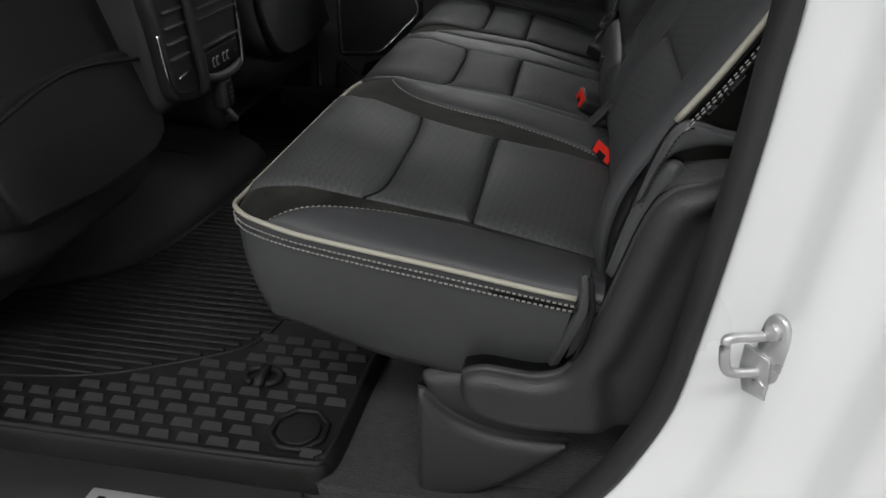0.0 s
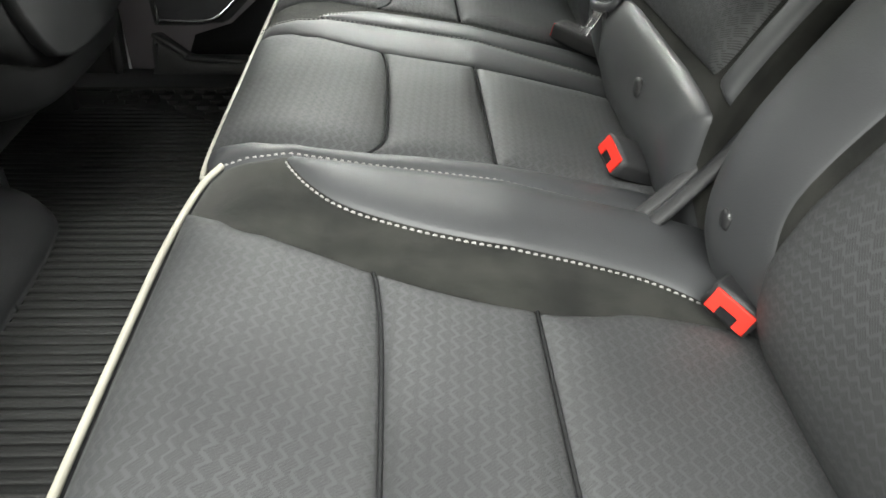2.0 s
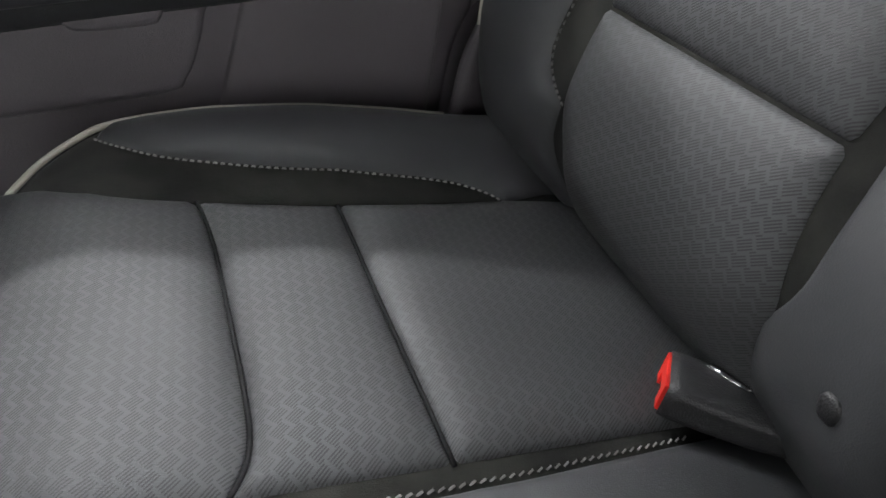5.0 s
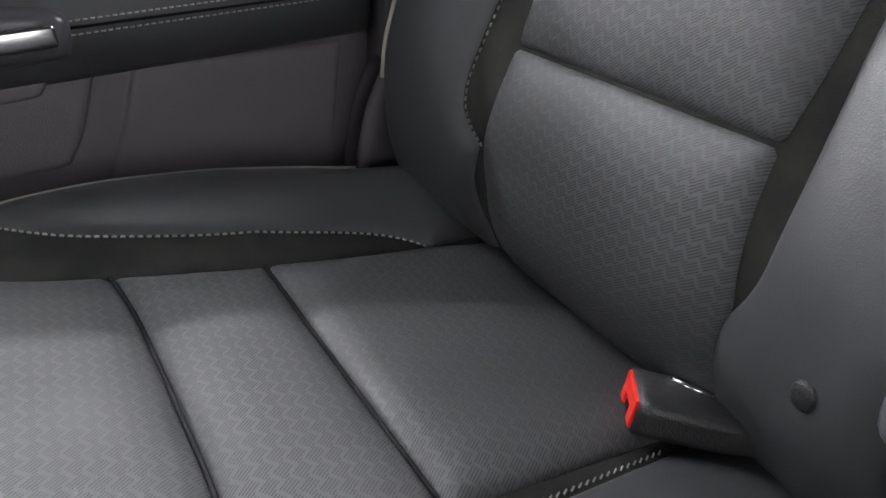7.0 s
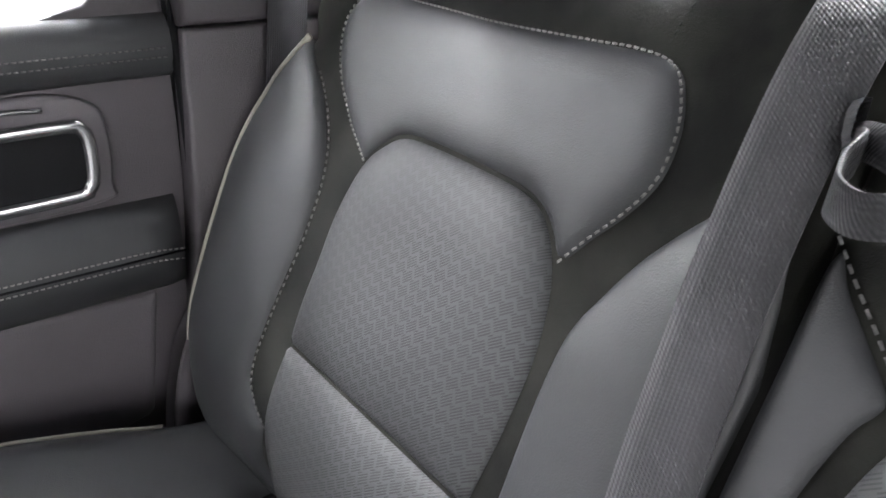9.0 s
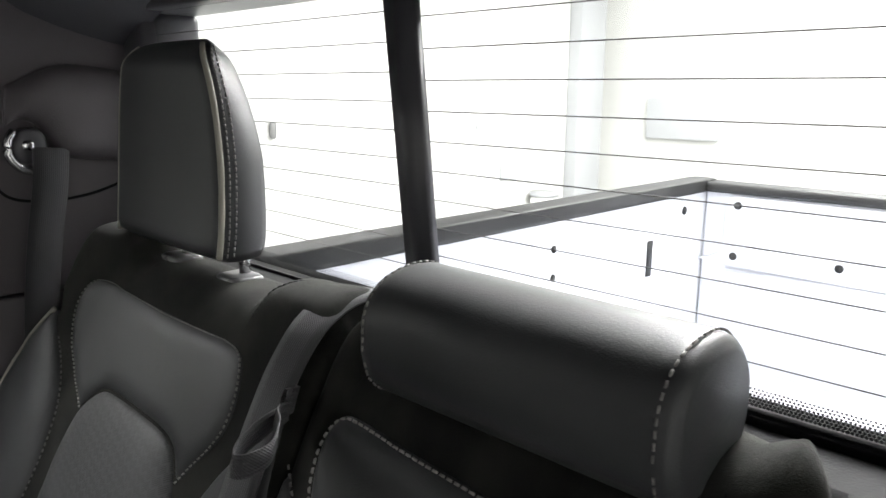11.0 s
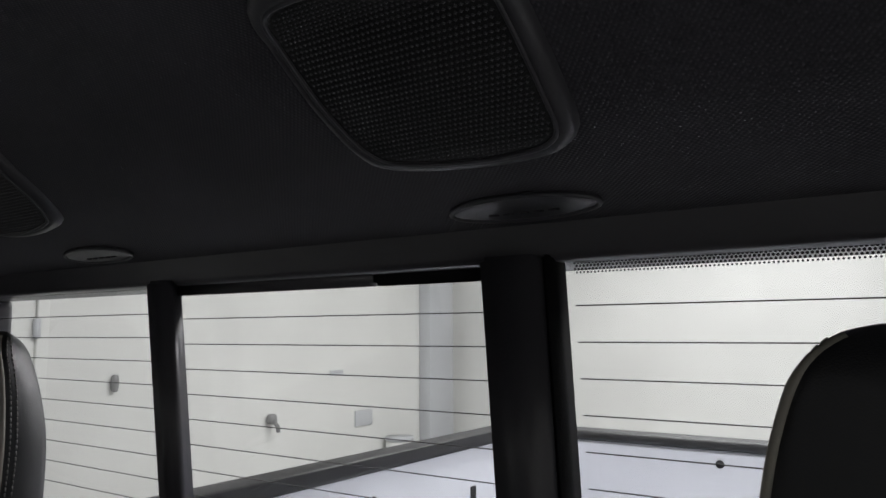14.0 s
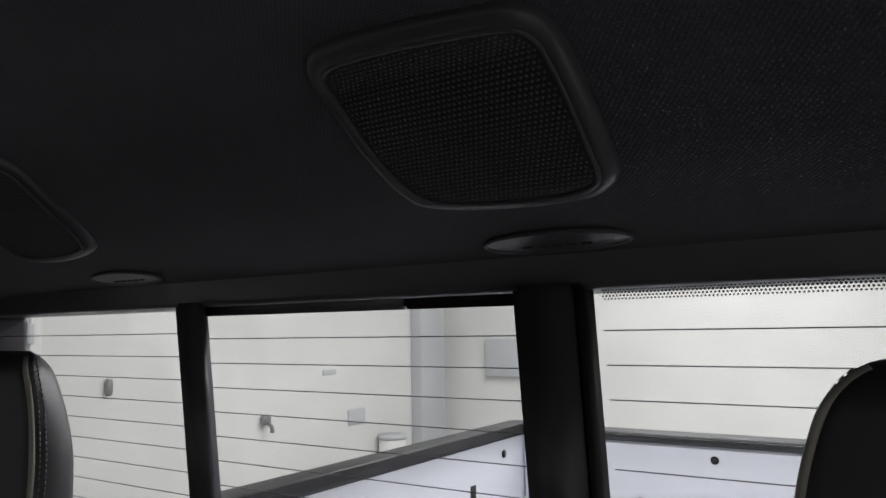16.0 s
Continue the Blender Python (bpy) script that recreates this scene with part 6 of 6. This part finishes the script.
        part("emblem", tube([(-0.006, g(0.118), MAT_Z + 0.003), (-0.006, g(0.098), MAT_Z + 0.006), (-0.006, g(0.072), MAT_Z + 0.003)], 0.008, 8), RUBBER, m)
    # raised smooth duct foot towards the front seats
    foot = curve2([(-0.60, 0.225), (-0.48, 0.28), (-0.385, 0.36), (-0.348, 0.46), (-0.330, 0.58), (-0.321, 0.70), (-0.327, 0.86), (-0.36, 0.945), (-0.476, 1.01), (-0.75, 1.02), (-0.75, 0.22)], 4)
    patch("duct_foot", foot, lambda u, v, h: Vector((u, v, MAT_Z + h)), DARK, m, 0.075, 0.16, edge=0.002, skirt=0.01, step=0.02, label="smooth raised black duct foot")
    part("lip_seam", tube(catmull([(-0.322, 0.715, MAT_Z + 0.004), (-0.345, 0.72, MAT_Z + 0.038), (-0.385, 0.735, MAT_Z + 0.060), (-0.445, 0.745, MAT_Z + 0.075), (-0.525, 0.75, MAT_Z + 0.078)], 4), 0.003, 6), DARK, m)
    return m


floor_mat()


# ---- front seats and console ----
def front_seat(flip):
    s = thing("front_seat", None, "black leather front seat seen from behind", "seat", "front seats")
    m = (lambda y: 1.42 - y) if flip else (lambda y: y)
    rows = []
    for k in np.linspace(0, 1, 26):
        z = 0.315 + 0.70 * k
        w = 0.245 * (0.90 + 0.12 * math.sin(math.pi * min(1, k * 1.2))) * math.sqrt(max(0.02, 1 - max(0, (k - 0.8) / 0.2) ** 2.5))
        x0 = -0.36 - 0.20 * k
        foot = math.sqrt(max(0.04, 1 - max(0, (0.12 - k) / 0.12) ** 2))
        row = []
        for a in np.linspace(0, 6.2832, 40, endpoint=False):
            ca, sa = math.cos(a), math.sin(a)
            row.append(Vector((x0 + 0.075 * foot * math.copysign(abs(ca) ** 0.55, ca), m(0.245 + w * foot * math.copysign(abs(sa) ** 0.55, sa)), z)))
        rows.append(row)
    part("backrest", loft(rows, True, True), SEATBACK, s, "black leather seat back")
    pocket = curve2([(0.06, 0.37), (0.245, 0.35), (0.43, 0.37), (0.445, 0.50), (0.35, 0.525), (0.245, 0.53), (0.14, 0.525), (0.045, 0.50)], 4)
    part("map_pocket", prism([(u, v) for u, v in pocket], lambda u, v, w: Vector((-0.300 - 0.20 * (v - 0.315) / 0.70 + w, m(u), v)), 0.02, 0.008), SEATBACK, s, "black leather map pocket")
    part("pocket_seam", tube(catmull([(-0.318, m(0.045), 0.50), (-0.321, m(0.245), 0.53), (-0.318, m(0.445), 0.50)], 8), 0.004, 6), SEATBACK, s)
    part("seat_base", blob((-0.62, m(0.245), 0.34), (0.30, 0.245, 0.085), 0.45, 40, 16), SEATBACK, s, "black leather seat base")
    part("side_shield", slab((-0.78, m(0.03 if not flip else 0.48), 0.16), (-0.47, m(0.46 if not flip else 0.01), 0.31), 0.03, 3), PLASTIC, s, "black plastic seat frame cover")
    for y in (0.08, 0.41):
        part("rail", slab((-0.95, m(y) - 0.02, FLOOR_Z), (-0.46, m(y) + 0.02, 0.165), 0.006), DARK, s, "dark seat rail")
    return s


front_seat(False)
front_seat(True)


def centre_console():
    c = thing("centre_console", None, "black centre console end with air vents, sockets and satin trim", "console")
    part("housing", slab((-0.95, 0.425, 0.395), (-0.285, 0.675, 0.66), 0.03, 4), PLASTIC, c, "black console housing")
    part("pedestal", slab((-0.95, 0.45, FLOOR_Z), (-0.52, 0.65, 0.41), 0.04, 4), PLASTIC, c)
    part("face", prism(curve2([(0.425, 0.46), (0.44, 0.425), (0.50, 0.412), (0.60, 0.408), (0.66, 0.416), (0.683, 0.44), (0.690, 0.55), (0.690, 0.64), (0.42, 0.64), (0.415, 0.54)], 4), lambda u, v, w: Vector((-0.29 + w, u, v)), 0.03, 0.008), PLASTIC, c)
    part("bar", tube(catmull([(-0.252, 0.490, 0.640), (-0.250, 0.494, 0.58), (-0.248, 0.503, 0.50), (-0.250, 0.513, 0.440), (-0.262, 0.52, 0.420)], 5), 0.010, 10), SEAL, c, "grey satin bar")
    part("edge_trim", tube(catmull([(-0.258, 0.398, 0.55), (-0.258, 0.403, 0.50), (-0.258, 0.412, 0.463), (-0.260, 0.44, 0.440), (-0.262, 0.50, 0.428)], 6), 0.0030, 8), CHROME, c, "satin chrome edge trim")
    part("edge_trim", tube(catmull([(-0.258, 0.692, 0.64), (-0.258, 0.695, 0.54), (-0.258, 0.693, 0.455), (-0.258, 0.684, 0.428), (-0.262, 0.66, 0.418)], 6), 0.0040, 8), CHROME, c)
    part("lip", tube(catmull([(-0.256, 0.522, 0.445), (-0.25, 0.56, 0.435), (-0.25, 0.62, 0.432), (-0.256, 0.67, 0.437)], 5), 0.009, 8), SEAL, c, "grey tray lip")
    part("socket_panel", slab((-0.262, 0.524, 0.446), (-0.2515, 0.668, 0.488), 0.003), DARK, c, "black socket panel")
    part("tray_front", slab((-0.262, 0.522, 0.492), (-0.250, 0.676, 0.500), 0.003), PLASTIC, c, "black ledge over the sockets")
    for y in (0.560, 0.576, 0.602, 0.618):
        part("socket", slab((-0.253, y - 0.0055, 0.455), (-0.2505, y + 0.0055, 0.473), 0.002), SILVER, c, "charging socket with a pale rim")
        part("socket_slot", slab((-0.251, y - 0.0035, 0.458), (-0.2498, y + 0.0035, 0.470)), DARK, c)
    part("socket_mark", slab((-0.252, 0.648, 0.462), (-0.2508, 0.653, 0.468)), SEAL, c)
    for k in range(5):
        part("vent_slat", slab((-0.264, 0.528, 0.545 + 0.018 * k), (-0.252, 0.680, 0.549 + 0.018 * k), 0.0015), PLASTIC_SMOOTH, c)
        part("vent_slat", slab((-0.264, 0.424, 0.500 + 0.026 * k), (-0.252, 0.485, 0.504 + 0.026 * k), 0.0015), PLASTIC_SMOOTH, c)
    part("vent_tab", tube([(-0.250, 0.428, 0.470), (-0.250, 0.470, 0.476)], 0.003, 8), CHROME, c)
    part("power_box", slab((-0.275, 0.574, 0.366), (-0.247, 0.613, 0.424), 0.006), PLASTIC, c, "black power outlet box")
    part("outlet_face", slab((-0.249, 0.584, 0.372), (-0.2455, 0.610, 0.416), 0.003), DARK, c, "black outlet flap")
    for z in (0.384, 0.394, 0.403):
        part("socket_mark", slab((-0.2462, 0.592, z), (-0.2450, 0.604, z + 0.004), 0.0005), SEAL, c)
    part("hook", tube(catmull([(-0.262, 0.594, 0.370), (-0.250, 0.598, 0.350), (-0.252, 0.612, 0.336), (-0.275, 0.62, 0.332)], 5), 0.006, 8), PLASTIC_SMOOTH, c)
    return c


centre_console()


# ---- truck bed behind the cab ----
def truck_bed():
    b = thing("truck_bed", None, "white painted pickup bed with black rail caps", "truck bed")
    part("bed_floor", slab((0.93, -0.12, 0.13), (2.74, 1.54, 0.17), 0.004), BEDPAINT, b, "white painted bed floor")
    part("front_wall", slab((0.90, -0.12, 0.12), (0.95, 1.54, 0.66), 0.012), BEDPAINT, b)
    for y0, y1 in ((1.515, 1.60), (-0.18, -0.095)):
        part("side_wall", slab((0.92, y0, 0.13), (2.74, y1, 0.770), 0.012, 3), BEDPAINT, b, "white bed side")
        part("rail_cap", prism(curve2([(y0 - 0.012, 0.752), (y0 - 0.012, 0.782), (y0 - 0.004, 0.792), (y1 - 0.01, 0.790), (y1, 0.77)], 3), lambda u, v, w: Vector((0.92 + w, u, v)), 1.83), PLASTIC, b, "black plastic rail cap")
    part("tailgate", slab((2.70, -0.09, 0.14), (2.76, 1.51, 0.768), 0.012, 3), BEDPAINT, b, "white tailgate")
    part("tailgate_cap", slab((2.680, -0.09, 0.752), (2.775, 1.512, 0.786), 0.014, 4), PLASTIC, b, "black plastic tailgate cap")
    out = curve2([(1.425, 0.742), (1.435, 0.70), (1.435, 0.56), (1.43, 0.515), (0.10, 0.515), (-0.02, 0.56), (-0.02, 0.735), (0.0, 0.745), (1.40, 0.747)], 3)
    part("tailgate_panel", prism(out, lambda u, v, w: Vector((2.70 - w, u, v)), 0.012, 0.006), BEDPAINT, b, "raised white access panel")
    for y, z in ((1.394, 0.716), (1.396, 0.548), (1.074, 0.561), (0.828, 0.713), (0.75, 0.56), (0.40, 0.716), (0.10, 0.716)):
        part("hole", tube([(2.690, y, z), (2.6855, y, z)], 0.013, 14), FRIT, b, "dark round hole")
    for x, z in ((1.85, 0.678), (1.85, 0.602)):
        part("hole", tube([(x, 1.516, z), (x, 1.512, z)], 0.010, 14, up=(1, 0, 0)), FRIT, b)
    slot = [Vector((2.348, 1.513, z)) for z in (0.630, 0.58, 0.52)]
    part("slot", tube(slot, 0.016, 12, flat=0.3, up=(0, 1, 0)), FRIT, b, "dark tie-down slot")
    part("hole", tube([(2.56, 1.516, 0.700), (2.56, 1.512, 0.700)], 0.014, 14, up=(1, 0, 0)), FRIT, b)
    for z in (0.50,):
        part("crease", tube([(2.694, 1.42, z), (2.694, 0.0, z)], 0.006, 8), BEDPAINT, b)
    part("wheel_house", slab((1.55, 1.30, 0.165), (2.30, 1.54, 0.40), 0.06, 4), BEDPAINT, b, "white wheel house")
    part("under_frame", slab((0.95, 0.0, -0.60), (2.6, 1.45, 0.13)), DARK, b)
    return b


truck_bed()

# ---- the garage round the truck ----
G = -0.62
TAP = material("dull_grey_metal", (0.26, 0.26, 0.26), 0.5, 0.3, spread=0.1)
structure("ground", slab((-7.0, -7.0, G - 0.1), (9.0, 6.0, G)), CONCRETE, "grey concrete garage floor")
structure("wall_north", slab((-7.0, 4.05, G), (6.1, 4.20, CEIL_Z)), WALL, "white painted garage wall")
structure("wall_east", slab((6.0, -7.0, G), (6.15, 4.05, CEIL_Z)), WALL, "white painted garage wall")
# unseen south wall, set close in to bounce light through the door opening
structure("wall_south_bounce", slab((-7.0, -5.1, G), (6.1, -4.95, CEIL_Z)), WALL, "white painted garage wall")
structure("wall_west", slab((-7.1, -7.0, G), (-6.95, 4.1, CEIL_Z)), WALL, "white painted garage wall")
structure("garage_ceiling", slab((-7.1, -7.1, CEIL_Z), (6.2, 4.2, CEIL_Z + 0.1)), WALL, "white garage ceiling")
structure("wall_column", slab((5.50, 3.93, G), (5.86, 4.05, CEIL_Z), 0.01), WALL_GREY, "grey painted wall column", True)
structure("wall_skirting", slab((-7.0, 4.03, G), (5.5, 4.05, G + 0.12)), WALL_GREY, "grey skirting")
t = thing("wall_box", None, "pale grey flat cabinet on the garage wall", "cabinet")
part("box", slab((5.95, 2.95, 0.70), (6.0, 3.56, 1.03), 0.006), WALL_GREY, t)
t = thing("wall_tap", None, "small dark tap on the garage wall", "tap")
part("body", blob((3.79, 4.02, 0.545), (0.035, 0.03, 0.035), 0.7, 16, 10), TAP, t)
part("spout", tube([(3.79, 4.0, 0.53), (3.80, 3.97, 0.50), (3.80, 3.965, 0.46)], 0.014, 8), TAP, t)
t = thing("wall_socket", None, "pale double socket on the garage wall", "socket")
part("plate", slab((4.66, 4.035, 0.40), (4.86, 4.05, 0.52), 0.004), WALL_GREY, t)
t = thing("wall_bin", None, "white plastic canister by the garage wall", "canister")
part("drum", tube([(5.06, 3.92, G), (5.06, 3.92, 0.26)], 0.11, 24), WALL, t)
part("lid", tube([(5.06, 3.92, 0.26), (5.06, 3.92, 0.29)], 0.115, 24), WALL_GREY, t)
t = thing("wall_hook", None, "small dark hook on the garage wall", "hook")
part("hook", blob((2.65, 4.03, 0.85), (0.02, 0.02, 0.05), 0.7, 12, 8), TAP, t)
t = thing("wall_sign", None, "small pale sign on the garage wall", "sign")
part("plate", slab((4.38, 4.04, 0.80), (4.52, 4.05, 0.84), 0.002), WALL_GREY, t)
t = thing("garage_door", None, "white panelled door in the garage wall", "door")
part("leaf", slab((0.6, 4.02, G), (2.20, 4.05, 1.30), 0.006), WALL, t)
part("frame_bar", slab((2.20, 4.00, G), (2.26, 4.05, 1.36), 0.006), WALL, t)
part("frame_bar", slab((0.5, 4.00, 1.30), (2.20, 4.05, 1.36), 0.006), WALL_GREY, t)
for z in (1.15, 0.80, 0.40):
    part("hinge", slab((2.185, 3.99, z - 0.05), (2.215, 4.02, z + 0.05), 0.004), WALL_GREY, t)
for k in range(24):
    structure("wall_board", slab((-6.9, 4.043, G + 0.14 * k + 0.13), (0.45, 4.0515, G + 0.14 * k + 0.137)), WALL_GREY, "")
# housings for the unseen lamps, the added fill included
for x, y, sx, sy, _w, _t, drop in LAMPS:
    t = thing("unseen_ceiling_light", None, "unseen white strip light housing added on the garage ceiling", "light", "garage strip lights")
    part("housing", slab((x - sx / 2, y - sy / 2, CEIL_Z - 0.05 - drop), (x + sx / 2, y + sy / 2, CEIL_Z - drop), 0.005), PAINT, t)
    if drop:
        for bx in (x - 1.2, x, x + 1.2):
            part("bracket", slab((bx - 0.02, y + sy / 2 - 0.01, CEIL_Z - 0.045 - drop), (bx + 0.02, 4.052, CEIL_Z - 0.01 - drop), 0.003), STEEL, t)
